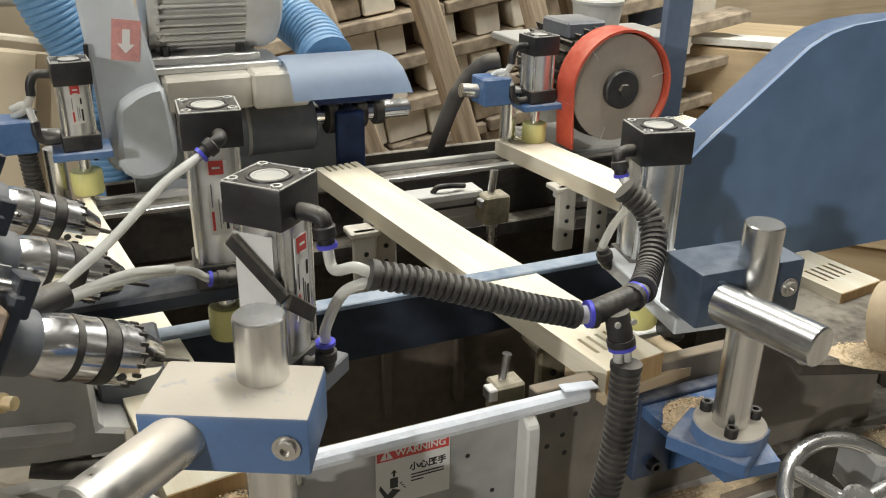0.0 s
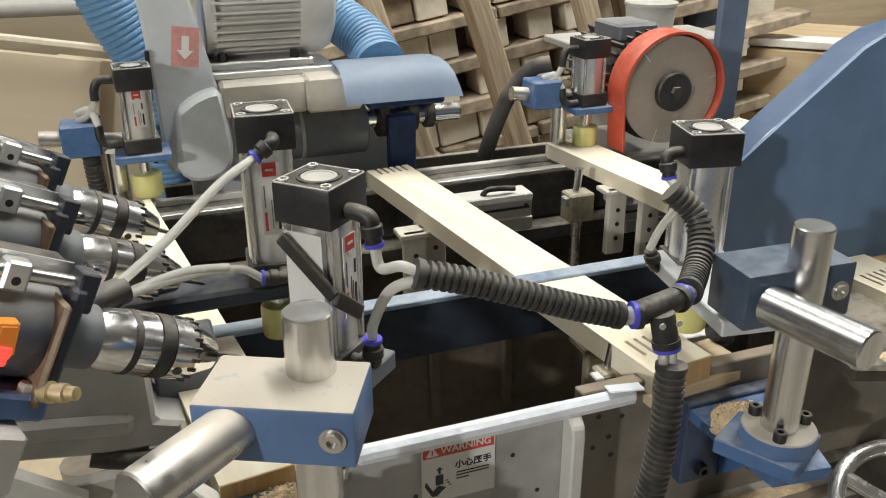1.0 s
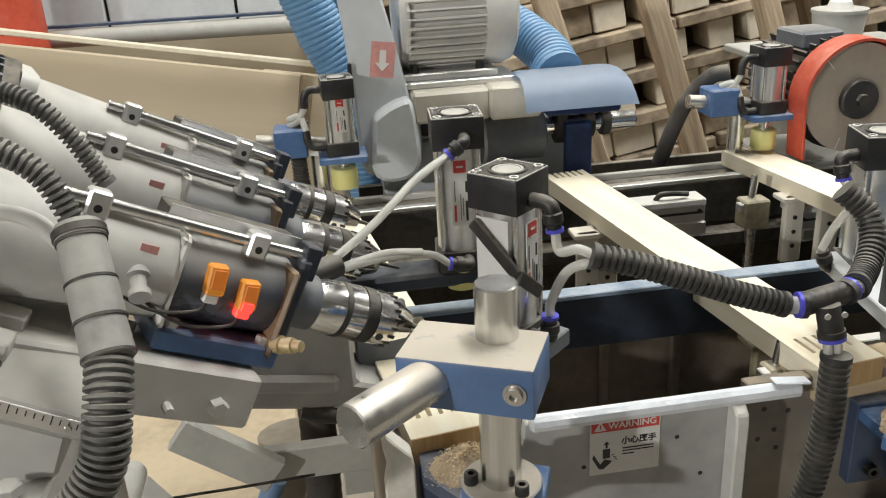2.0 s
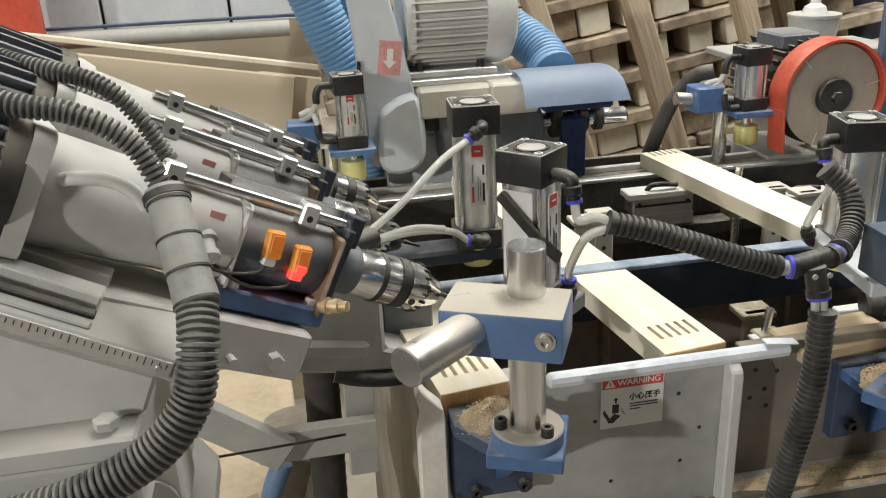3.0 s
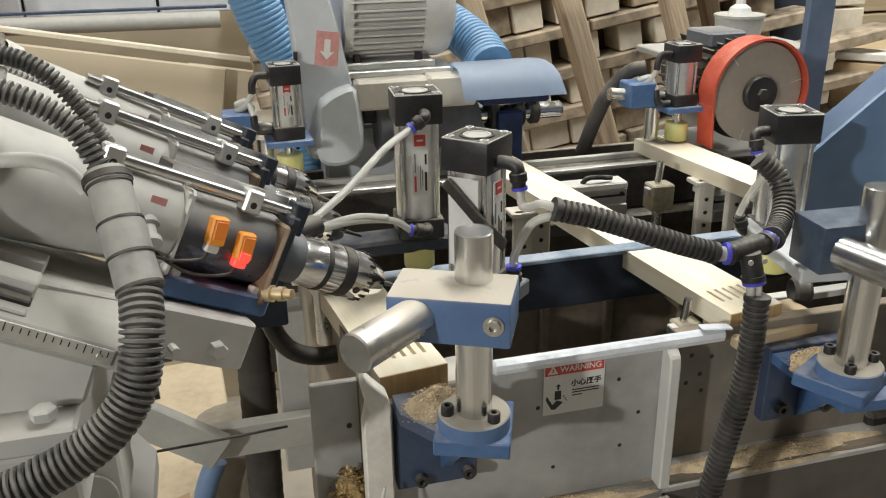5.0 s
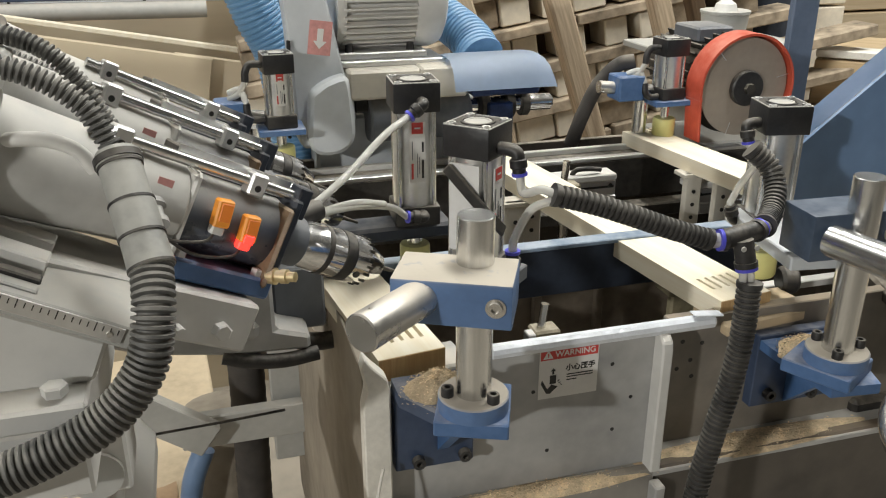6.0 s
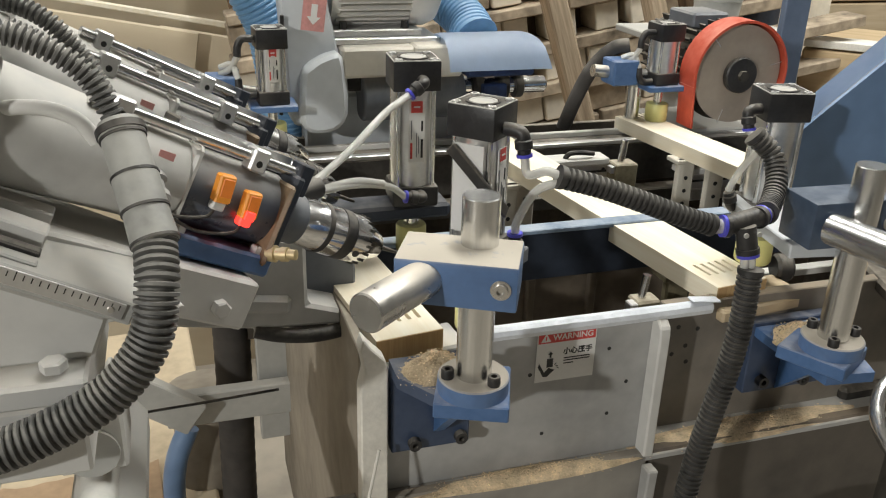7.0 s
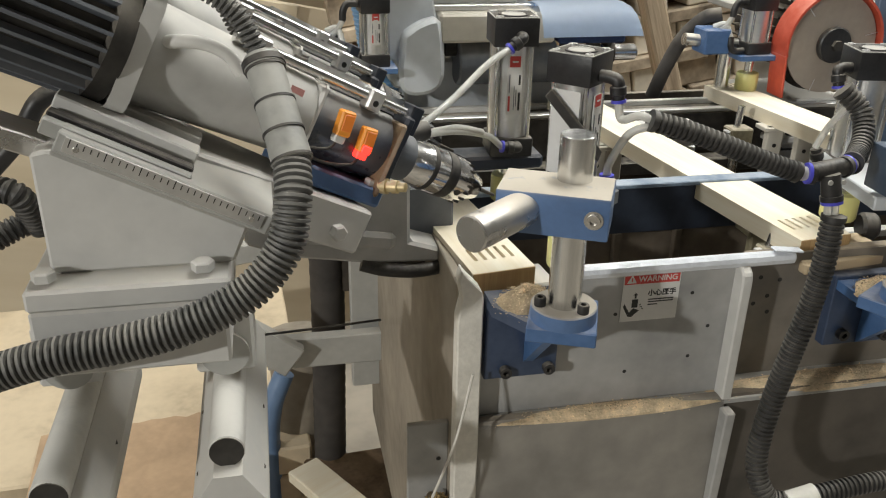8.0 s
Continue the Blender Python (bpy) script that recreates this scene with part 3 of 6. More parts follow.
def elbow(parent, p, out, down, size=0.011, ring=True):
    """A push-in elbow: black body with a violet release ring."""
    p, out, down = Vector(p), Vector(out).normalized(), Vector(down).normalized()
    k = p + out * size * 1.5
    b = part("elbow_fitting", sweep([p, p + out * size * 0.9, k + down * size * 0.25, k + down * size * 1.1, k + down * size * 1.7], size * 0.52, 14, n=6), BLACK, parent, "black push-in air fitting")
    part("collar", rod(k + down * size * 0.6, k + down * size * 1.35, size * 0.68, seg=16, bev=0.0008), BLACK, b)
    if ring:
        part("release_ring", rod(k + down * size * 1.7, k + down * size * 1.95, size * 0.62, seg=16), VIOLET, b, "violet release ring")
    return k + down * size * 1.9


CYL_A = cylinder("air_cylinder", pose(0.025, 0.110, 1.088, 0, 0, -47), 0.037, 0.118, "small air cylinder with black end caps behind a blue block", 0.060, 0.03, 0.029, turn=90)
part("barrel_label", box((-0.001, -0.0170, -0.060), (0.024, 0.0010, 0.066)), PAPER, CYL_A, "blank white wrap on the barrel", smooth=False)
def strap(p0, p1, w):
    a, b = Vector(p0), Vector(p1)
    q = (b - a).to_track_quat("X", "Z").to_matrix()
    return part("lever", box((a + b) / 2, ((b - a).length, 0.003, w), 0.001, q), DARKIRON, CYL_A, "dark flat lever across the barrel")


strap((-0.014, -0.0205, -0.030), (0.0195, -0.0205, -0.060), 0.009)
strap((0.0205, -0.0205, -0.060), (0.0205, 0.004, -0.080), 0.009)
CYL_B = cylinder("air_cylinder", pose(0.021, 0.282, 1.086, 0, 0, -4), 0.042, 0.132, "bright air cylinder with a white sticker and yellow pad", 0.05, 0.03, 0.029)
CYL_C = cylinder("air_cylinder", pose(0.327, 0.176, 1.069, 0, 0, -12), 0.040, 0.118, "bright air cylinder with black caps, beside the blue guard", 0.045, 0.03, 0.034, stickers=False)
CYL_D = cylinder("air_cylinder", pose(-0.063, 0.660, 1.053, 0, 0, 4), 0.039, 0.095, "far air cylinder on a blue bracket by the belt guard", 0.0525, 0.008, 0.034)
CYL_E = cylinder("air_cylinder", pose(0.502, 0.660, 1.048, 0, 0, 4), 0.039, 0.087, "far air cylinder on a blue bracket by the saw", 0.0555, 0.006, 0.033, stickers=False)


# ---- clamp stands: foot, post, blue block and cross rod ----
def clamp_stand(name, px, py, block, rod0, rod1, foot_rz, label, block_mat, rod_mat, foot_z=0.915, top_z=1.047):
    """block: a front corner, its turn, width, depth and the heights of its faces."""
    ob = thing(name, pose(px, py, foot_z), label, "clamp stand", group="clamp stands")
    m = ob.matrix_basis.inverted()

    def p(nm, bm, mat, label="", parent=None):
        bmesh.ops.transform(bm, matrix=m, verts=bm.verts)
        return part(nm, bm, mat, parent or ob, label)

    p("post", rod((px, py, foot_z - 0.004), (px, py, top_z), 0.0125, seg=40, bev=0.0008), STEEL, "bright ground steel post")
    (fx, fy), rz, w, d, z0, z1 = block
    q = Matrix.Rotation(radians(rz), 3, "Z")
    c = Vector((fx, fy, (z0 + z1) / 2)) + q @ Vector((-w / 2, d / 2, 0))
    blk = p("block", box(c, (w, d, z1 - z0), 0.0016, q, seg=2), block_mat, "painted block with sawdust on top")
    bp = Vector((fx, fy, (z0 + z1) / 2)) + q @ Vector((-0.0105, -0.0003, 0))
    bolt = lathe([(0, 0.0066), (0.0008, 0.0066), (0.0008, 0.0048), (0.003, 0.0046), (0.003, 0.0025), (0.001, 0.0025)], bp, q @ Vector((0, -1, 0)), 18)
    p("socket_screw", bolt, STEEL_DUSTY, "", blk)
    p("cross_rod", rod(rod0, rod1, 0.0125, seg=40, bev=0.001), rod_mat, "ground steel cross rod")
    base = p("foot_flange", lathe([(-0.012, 0.025), (-0.001, 0.025), (0, 0.024)], (px, py, foot_z), (0, 0, 1), 40), BLUE_DUSTY, "blue round foot dusted with sawdust")
    qf = Matrix.Rotation(radians(foot_rz), 3, "Z")
    p("foot_plate", box(Vector((px, py, foot_z - 0.018)) + qf @ Vector((0.0, 0.006, 0)), (0.052, 0.056, 0.012), 0.001, qf), BLUE)
    for a in (200, 320, 80):
        bx, by = px + 0.0188 * math.cos(radians(a + foot_rz)), py + 0.0188 * math.sin(radians(a + foot_rz))
        bm = lathe([(0, 0.0045), (0.006, 0.0045), (0.007, 0.004), (0.007, 0.0022), (0.004, 0.0022)], (bx, by, foot_z), (0, 0, 1), 12)
        p("foot_screw", bm, BLACK, "", base)
    return ob, p


STAND_A, PA = clamp_stand("clamp_stand", 0.0, 0.036, ((0.010, -0.008), -26, 0.078, 0.046, 0.983, 1.014), (-0.087, -0.016, 1.0), (-0.02, 0.039, 1.0), -22, "clamp stand of steel post, blue block and dusty cross rod", BLUE_DUSTY, STEEL_DUSTY)
PA("bracket", box((-0.012, 0.0995, 0.850), (0.064, 0.012, 0.072), 0.001), BLUE_NAVY, "dark blue bracket screwed to the front plate")
PA("bracket_web", prism([(-0.044, 0.104), (-0.044, 0.078), (-0.016, 0.035), (0.022, 0.035), (0.022, 0.104)], 0.010, pose(0, 0, 0.884)), BLUE_NAVY)
PA("bracket_rib", prism([(0.0, 0.0), (0.055, 0.0), (0.0, -0.055)], 0.009, Matrix(((0, 0, 1, -0.010), (-1, 0, 0, 0.0935), (0, 1, 0, 0.8838), (0, 0, 0, 1)))), BLUE)
for bx in (-0.026, 0.012):
    PA("bracket_screw", lathe([(0, 0.0052), (0.006, 0.0052), (0.006, 0.0026), (0.003, 0.0026)], (bx, 0.0935, 0.822), (0, -1, 0), 12), BLACK)
STAND_C, PC = clamp_stand("clamp_stand", 0.319, 0.051, ((0.3545, 0.046), -3, 0.080, 0.040, 0.974, 1.012), (0.3035, -0.021, 0.993), (0.2885, 0.047, 0.993), 30, "clamp stand of steel post, blue block coloured as shaded and clean cross rod", BLUE_SHADED, STEEL, 0.893, 1.040)
# navy here in place of blue: the shade under the block is painted on
PC("bracket", box((0.337, 0.1225, 0.836), (0.084, 0.012, 0.074), 0.001), BLUE_NAVY, "navy blue bracket screwed to the side plate")
PC("bracket_web", prism([(0.296, 0.116), (0.296, 0.098), (0.302, 0.03), (0.345, 0.025), (0.375, 0.116)], 0.009, pose(0, 0, 0.8605)), BLUE)
PC("bracket_rib", prism([(0.0, 0.0), (0.06, 0.0), (0.0, -0.06)], 0.009, Matrix(((0, 0, 1, 0.330), (-1, 0, 0, 0.116), (0, 1, 0, 0.860), (0, 0, 0, 1)))), BLUE)
for bx, bz in ((0.315, 0.853), (0.312, 0.812), (0.357, 0.808)):
    PC("bracket_screw", lathe([(0, 0.0055), (0.007, 0.0055), (0.007, 0.0028), (0.003, 0.0028)], (bx, 0.1165, bz), (0, -1, 0), 12), BLACK)
# arm that carries the cylinder behind each block
PA("cylinder_arm", box((0.018, 0.085, 0.975), (0.045, 0.075, 0.012), 0.001, Matrix.Rotation(radians(-47), 3, "Z")), SLATE)
PC("cylinder_arm", box((0.318, 0.13, 0.962), (0.06, 0.12, 0.012), 0.001, Matrix.Rotation(radians(-8), 3, "Z")), GREY_BLUE)

heap("sawdust_heap", -0.0125, 0.080, 0.893, 0.0275, 0.024, 0.014, SAWDUST, "fine sawdust piled on the blue bracket", 2)
heap("sawdust_heap", 0.326, 0.088, 0.8695, 0.030, 0.026, 0.012, SAWDUST, "fine sawdust piled on the blue bracket", 5)
heap("sawdust_heap", 0.075, 0.096, 0.768, 0.115, 0.011, 0.004, SAWDUST, "sawdust lying along the ledge", 7)
heap("sawdust_heap", 0.30, 0.108, 0.768, 0.13, 0.017, 0.005, SAWDUST, "sawdust lying along the ledge", 9)


# ---- boards that are worked ----
BOARD_L, BOARD_W, BOARD_T, BOARD_RZ = 0.525, 0.056, 0.020, 7.5


def board(name, m, label):
    """A pine board, its near corner at the origin: blind slots near one end, an open comb at the other."""
    ob = thing(name, m, label, "board", group="boards")
    bm = bmesh.new()
    w, t = BOARD_W, BOARD_T
    box((w / 2, 0.0005, -t / 2), (w, 0.023, t), 0, None, bm)
    gaps = [0.012 + 0.0085 * k for k in range(5)]
    edges = [0.0] + [e for g in gaps for e in (g - 0.0017, g + 0.0017)] + [w]
    for a, b in zip(edges[::2], edges[1::2]):
        box(((a + b) / 2, 0.024, -t / 2), (b - a, 0.024, t), 0, None, bm)
    box((w / 2, 0.024, -t + 0.003), (w - 0.002, 0.0239, 0.005), 0, None, bm)
    box((w / 2, (0.036 + BOARD_L - 0.022) / 2, -t / 2), (w, BOARD_L - 0.058, t), 0, None, bm)
    for a, b in zip(edges[::2], edges[1::2]):
        box(((a + b) / 2, BOARD_L - 0.011, -t / 2), (b - a, 0.022, t), 0, None, bm)
    part("plank", bm, PINE, ob, smooth=False)
    bm = box((w / 2, -0.0116, -t / 2), (w - 0.0005, 0.0012, t - 0.0005))
    part("end_grain", bm, PINE_END, ob, "darker sawn end grain", smooth=False)
    return ob


BOARDS = [board("pine_board", pose(x, y, 0.9055, 0, 0, BOARD_RZ), "fresh pine board with slots cut near both ends") for x, y in ((-0.050, 0.114), (0.262, 0.132), (0.527, 0.140), (0.80, 0.150))]


# ---- drilling units: three alike, tilted down towards the work ----
DIRN = Vector((0.104, 0.040, -0.060)).normalized()
SIDE = Vector((0, 0, 1)).cross(DIRN).normalized()
UPV = DIRN.cross(SIDE)
TILT = Matrix((DIRN, SIDE, UPV)).transposed().to_4x4()


def drill_unit(name, origin, label):
    """Its chuck's tip at the origin, its shaft along local x."""
    ob = thing(name, Matrix.Translation(origin) @ TILT, label, "drilling unit", group="drilling units")
    ax = (-1, 0, 0)
    prof = [(0, 0.006), (0.002, 0.0105), (0.014, 0.0165), (0.016, 0.0185), (0.027, 0.0190), (0.0275, 0.0172), (0.0345, 0.0172), (0.035, 0.0190), (0.044, 0.0190), (0.0445, 0.0175), (0.047, 0.0175), (0.0475, 0.0188), (0.058, 0.0175), (0.064, 0.014)]
    ch = part("chuck", lathe([(d * 1.3, r) for d, r in prof], (0, 0, 0), ax, 36), CHROME, ob, "bright drill chuck")
    part("grip_ring", lathe([(0, 0.0193), (0.0085, 0.0193)], (-0.0361, 0, 0), ax, 36), BLACK, ch, "black rubber ring")
    part("grip_ring", lathe([(0, 0.0192), (0.004, 0.0192)], (-0.0575, 0, 0), ax, 36), BLACK, ch, "black rubber ring")
    for k in range(18):
        a = 2 * math.pi * k / 18
        part("key_tooth", box((-0.0215, 0.0183 * math.cos(a), 0.0183 * math.sin(a)), (0.005, 0.0022, 0.0022)), DARKIRON, ch, smooth=False)
    for k in range(3):
        a = 2 * math.pi * k / 3 + 3.6
        part("key_hole", rod((-0.030, 0.0182 * math.cos(a), 0.0182 * math.sin(a)), (-0.030, 0.0194 * math.cos(a), 0.0194 * math.sin(a)), 0.0028, seg=12), INK, ch)
    part("drill_bit", rod((0, 0, 0), (0.022, 0, 0), 0.0022, 0.0012, 10), DARKIRON, ch, "thin drill bit")
    part("spindle_nose", rod((-0.080, 0, 0), (-0.103, 0, 0), 0.0185, seg=30, bev=0.001), SLATE, ob)
    part("nose_plate", box((-0.103, -0.001, 0.002), (0.008, 0.046, 0.060), 0.002), BLUE_DARK, ob, "dark blue end plate")
    part("bearing_drum", lathe([(0.107, 0.0255), (0.109, 0.0265), (0.176, 0.0265), (0.178, 0.0255)], (0, 0, 0), ax, 44), DRUM, ob, "dark glossy bearing drum filmed with dust")
    part("tinted_plate", box((-0.1105, -0.004, -0.004), (0.004, 0.056, 0.058), 0.002), AMBER_PLATE, ob, "brown resin-stained end plate")
    part("block_foot", box((-0.142, -0.002, -0.034), (0.080, 0.052, 0.014), 0.002), BLUE, ob)
    for x in (-0.172, -0.114):
        part("foot_screw", lathe([(0, 0.0045), (0.004, 0.0045), (0.005, 0.0035)], (x, -0.021, -0.027), (0, 0, 1), 6), GREY_LIGHT, ob, smooth=False)
    part("top_cover", box((-0.146, 0.011, 0.033), (0.086, 0.024, 0.012), 0.001), BLACK, ob, "black cover strip")
    part("top_cover_edge", box((-0.146, -0.0022, 0.034), (0.086, 0.002, 0.013)), ALU, ob)
    part("casing", lathe([(0.178, 0.026), (0.183, 0.030), (0.30, 0.034), (0.305, 0.032)], (0, 0, 0), ax, 40), GREY_CASE, ob, "grey painted spindle casing")
    part("casing_rim", box((-0.180, -0.002, 0.0), (0.004, 0.052, 0.058), 0.003), GREY_LIGHT, ob)
    part("motor_flange", box((-0.309, 0, 0), (0.008, 0.076, 0.076), 0.010, seg=3), GREY_LIGHT, ob)
    mot = part("motor", rod((-0.313, 0, 0), (-0.445, 0, 0), 0.034, seg=36), DARKIRON, ob, "dark finned electric motor")
    for k in range(26):
        a = 2 * math.pi * k / 26
        q = Matrix.Rotation(a, 3, "X")
        part("cooling_fin", box(q @ Vector((-0.385, 0, 0.037)), (0.118, 0.0022, 0.010), 0, q), SLATE, mot, smooth=False)
    part("end_ring", lathe([(0, 0.042), (0.012, 0.042), (0.013, 0.039)], (-0.314, 0, 0), ax, 36), DARKIRON, mot)
    part("guide_rod", rod((-0.096, -0.0145, 0.033), (-0.250, -0.0145, 0.033), 0.0038, seg=16), STEEL, ob, "bright guide rod")
    for x in (-0.136, -0.2315):
        c = part("rod_clamp", box((x, -0.0145, 0.032), (0.013, 0.012, 0.016), 0.0015), ALU, ob)
        part("clamp_screw", rod((x, -0.0206, 0.030), (x, -0.0198, 0.030), 0.0024, seg=12), INK, c)
    part("stop_block", box((-0.100, -0.0145, 0.030), (0.010, 0.016, 0.022), 0.001), BLUE_DARK, ob)
    part("tag", box((-0.200, -0.0265, 0.016), (0.010, 0.0008, 0.006)), PINKLABEL, ob, smooth=False)
    return ob


UNIT = Vector((-0.0400, 0.1605, 0.9635))
U1 = drill_unit("drilling_unit", UNIT, "grey tilted drilling unit with a bright chuck and amber sensors")
U2 = copy_thing(U1, Matrix.Translation(UNIT + Vector((-0.012, 0.112, 0.004))) @ TILT)
U3 = copy_thing(U1, Matrix.Translation(UNIT + Vector((-0.022, 0.230, 0.0))) @ TILT)
for u in (U2, U3):
    tagged(u, "grey tilted drilling unit standing behind the first")


def sensors():
    for k, (x, z) in enumerate(((-0.159, 0.009), (-0.137, 0.004))):
        s = part("sensor", box((x, -0.0300, z), (0.0115, 0.008, 0.0185), 0.0012, Matrix.Rotation(radians(-6), 3, "Y")), AMBER, U1, "amber proximity sensor")
        part("sensor_foot", box((x, -0.0298, z - 0.0115), (0.009, 0.007, 0.006), 0.001), REDLED if k else PAPER, s)
        part("sensor_window", box((x + 0.0005, -0.0342, z + 0.001), (0.008, 0.001, 0.012), 0.0004, Matrix.Rotation(radians(-6), 3, "Y")), AMBER_DEEP, s, "deeper amber window")
        if k:
            part("signal_lamp", box((x + 0.0005, -0.0346, z - 0.0065), (0.0075, 0.0018, 0.006), 0.0006), REDLED, s, "glowing red signal lamp")
        part("sensor_cable", sweep([(x, -0.030, z - 0.013), (x - 0.006, -0.031, z - 0.021), (x - 0.03, -0.029, z - 0.026), (x - 0.055, -0.027, z - 0.018), (x - 0.075, -0.028, z)], 0.0011, 8), BLACK, s, "thin black cable")
    part("oil_nipple", lathe([(0, 0.0055), (0.006, 0.006), (0.0065, 0.0042), (0.010, 0.0042), (0.0105, 0.0052), (0.015, 0.005), (0.0155, 0.0036), (0.021, 0.0036), (0.0215, 0.0018)], (-0.108, -0.027, -0.024), (0.45, -0.8, 0.35), 18), BRASS, U1, "dusty brass fitting")
    part("fitting", lathe([(0, 0.006), (0.007, 0.007), (0.008, 0.0045), (0.016, 0.0045), (0.017, 0.0062), (0.021, 0.0062)], (-0.203, -0.024, 0.004), (0.1, -0.75, -0.5), 16), GREY_DIRTY, U1, "dusty grey pipe fitting")


sensors()


def unit_base():
    """The welded box under the drilling units, with its slide, scale, foot plate and guide shafts."""
    ob = thing("drill_slide_base", pose(-0.29, 0.08, 0.88), "pale grey welded slide base with a steel scale", "machine base")
    m = ob.matrix_basis.inverted()

    def p(nm, bm, mat, label="", parent=None, smooth=False):
        bmesh.ops.transform(bm, matrix=m, verts=bm.verts)
        return part(nm, bm, mat, parent or ob, label, smooth)

    face = Matrix(((1, 0, 0, 0), (0, 0, 1, -0.010), (0, 1, 0, 0), (0, 0, 0, 1)))
    p("box", prism([(-0.340, 0.989), (-0.234, 0.989), (-0.224, 1.012), (-0.330, 1.066), (-0.340, 1.064)], 0.14, face, bev=0.002), GREY_LIGHT)
    p("foot_plate", box((-0.294, 0.048, 0.982), (0.116, 0.160, 0.014), 0.002), GREY_LIGHT)
    p("cross_beam", box((-0.296, 0.053, 0.952), (0.112, 0.165, 0.044), 0.002), GREY_LIGHT)
    q = TILT.to_3x3()
    o = UNIT

    def at(x, y, z):
        return o + q @ Vector((x, y, z))

    p("slide", box(at(-0.195, -0.008, -0.060), (0.165, 0.066, 0.034), 0.002, q), GREY_LIGHT)
    k2 = Matrix.Rotation(radians(27.5), 3, "Y")
    p("slide_bed", box((-0.268, 0.045, 1.0415), (0.128, 0.112, 0.013), 0.001, k2), GREY)
    for y, w, mat in ((-0.001, 0.007, GREY), (0.012, 0.008, BLACK), (0.026, 0.016, GREY_LIGHT), (0.040, 0.010, BLACK), (0.054, 0.014, GREY_LIGHT)):
        p("way_strip", box(Vector((-0.296, y, 1.0565)) + k2 @ Vector((0, 0, 0.004 if mat is BLACK else 0.0075 if y > 0.01 else 0.003)), (0.086, w, 0.010 if mat is BLACK or y < 0.01 else 0.017), 0.001, k2), mat)
    p("slide_way", box(at(-0.335, -0.012, -0.072), (0.10, 0.05, 0.012), 0.001, q), STEEL_DUSTY)
    sc = p("scale", box((-0.268, -0.0117, 1.0425), (0.118, 0.0014, 0.009), 0.0002, k2), ALU, "thin steel scale")
    for k in range(29):
        p("scale_mark", box(Vector((-0.268, -0.0126, 1.0425)) + k2 @ Vector((-0.056 + 0.004 * k, 0, 0.0018)), (0.0006, 0.0004, 0.0052 if k % 5 == 0 else 0.003), 0, k2), INK, "", sc)
    for x in (-0.052, 0.052):
        p("scale_screw", lathe([(0, 0.002), (0.0012, 0.0016)], Vector((-0.268, -0.0124, 1.042)) + k2 @ Vector((x, 0, 0)), (0, -1, 0), 10), STEEL_DUSTY, "", sc)
    for x in (-0.259, -0.136):
        p("slide_nut", lathe([(0, 0.0062), (0.006, 0.0062), (0.007, 0.005)], at(x, -0.041, -0.064), q @ Vector((0, -1, 0)), 6), GREY_LIGHT)
        p("slide_stud", lathe([(0, 0.003), (0.010, 0.003)], at(x - 0.03, -0.041, -0.068), q @ Vector((0, -1, 0)), 10), GREY_LIGHT, smooth=True)
    for x, y in ((-0.341, -0.022), (-0.252, -0.022)):
        p("foot_bolt", lathe([(0, 0.007), (0.005, 0.007), (0.006, 0.0055)], (x, y, 0.992), (0, 0, 1), 6), GREY_LIGHT)
    for x in (-0.335, -0.285):
        p("beam_bolt", lathe([(0, 0.0055), (0.007, 0.0055), (0.008, 0.0045)], (x, -0.0275, 0.952), (0, -1, 0), 6), GREY_LIGHT)
    p("drain_peg", rod((-0.288, 0.02, 0.935), (-0.288, 0.02, 0.912), 0.003, 0.002, 10), BLACK)
    for x in (-0.350, -0.248):
        b = p("shaft_block", box((x, 0.05, 0.912), (0.040, 0.05, 0.045), 0.002), GREY_LIGHT)
        p("shaft_bush", lathe([(0, 0.0165), (0.004, 0.0165)], (x, 0.026, 0.905), (0, -1, 0), 24), GREY, "", b, True)
    return ob


unit_base()


def guide_shaft(x, y0, z, label):
    ob = thing("guide_shaft", pose(x, y0, z), label, "guide shaft", group="guide shafts")
    part("shaft", rod((0, 0, 0), (0, 0.20, 0), 0.0115, seg=30, bev=0.001), SHAFT, ob, smooth=True)
    part("support_rail", prism([(-0.009, -0.010), (0.009, -0.010), (0.024, -0.034), (0.024, -0.05), (-0.024, -0.05), (-0.024, -0.034)], 0.22, Matrix(((1, 0, 0, 0), (0, 0, 1, -0.012), (0, 1, 0, 0), (0, 0, 0, 1)))), GREY_LIGHT, ob, smooth=False)
    part("end_face", rod((0, -0.0006, 0), (0, 0.0005, 0), 0.0108, seg=28), DARKIRON, ob, "dark sawn end")
    for y in (0.02, 0.09):
        for s in (-1, 1):
            part("rail_screw", rod((0.019 * s, y, -0.034), (0.019 * s, y, -0.030), 0.0036, seg=10), BLACK, ob)
    return ob


guide_shaft(-0.350, -0.065, 0.870, "dusty steel guide shaft on a pale rail")
guide_shaft(-0.248, -0.045, 0.874, "dusty steel guide shaft on a pale rail")


# ---- hoses ----
def hose(name, pts, r, mat, label, ribs=0.0, depth=0.0, seg=16, category="hose"):
    if not ribs:
        return solid(name, sweep(pts, r, seg, None, ribs, depth), mat, Matrix(), label, category)
    base = Vector(pts[0])
    pts = [Vector(q) - base for q in pts]
    ob = thing(name, Matrix.Translation(base), label, category)
    part("ribbed_tube", sweep(pts, r, seg, None, ribs, depth), mat, ob)
    for a, b in ((pts[0], pts[1]), (pts[-1], pts[-2])):
        d = (b - a).normalized()
        part("end_rim", lathe([(-0.0012, r * 0.8), (-0.0012, r * 1.04), (0.0022, r * 1.04), (0.0022, r * 0.8)], a, d, 24), mat, ob)
    return ob


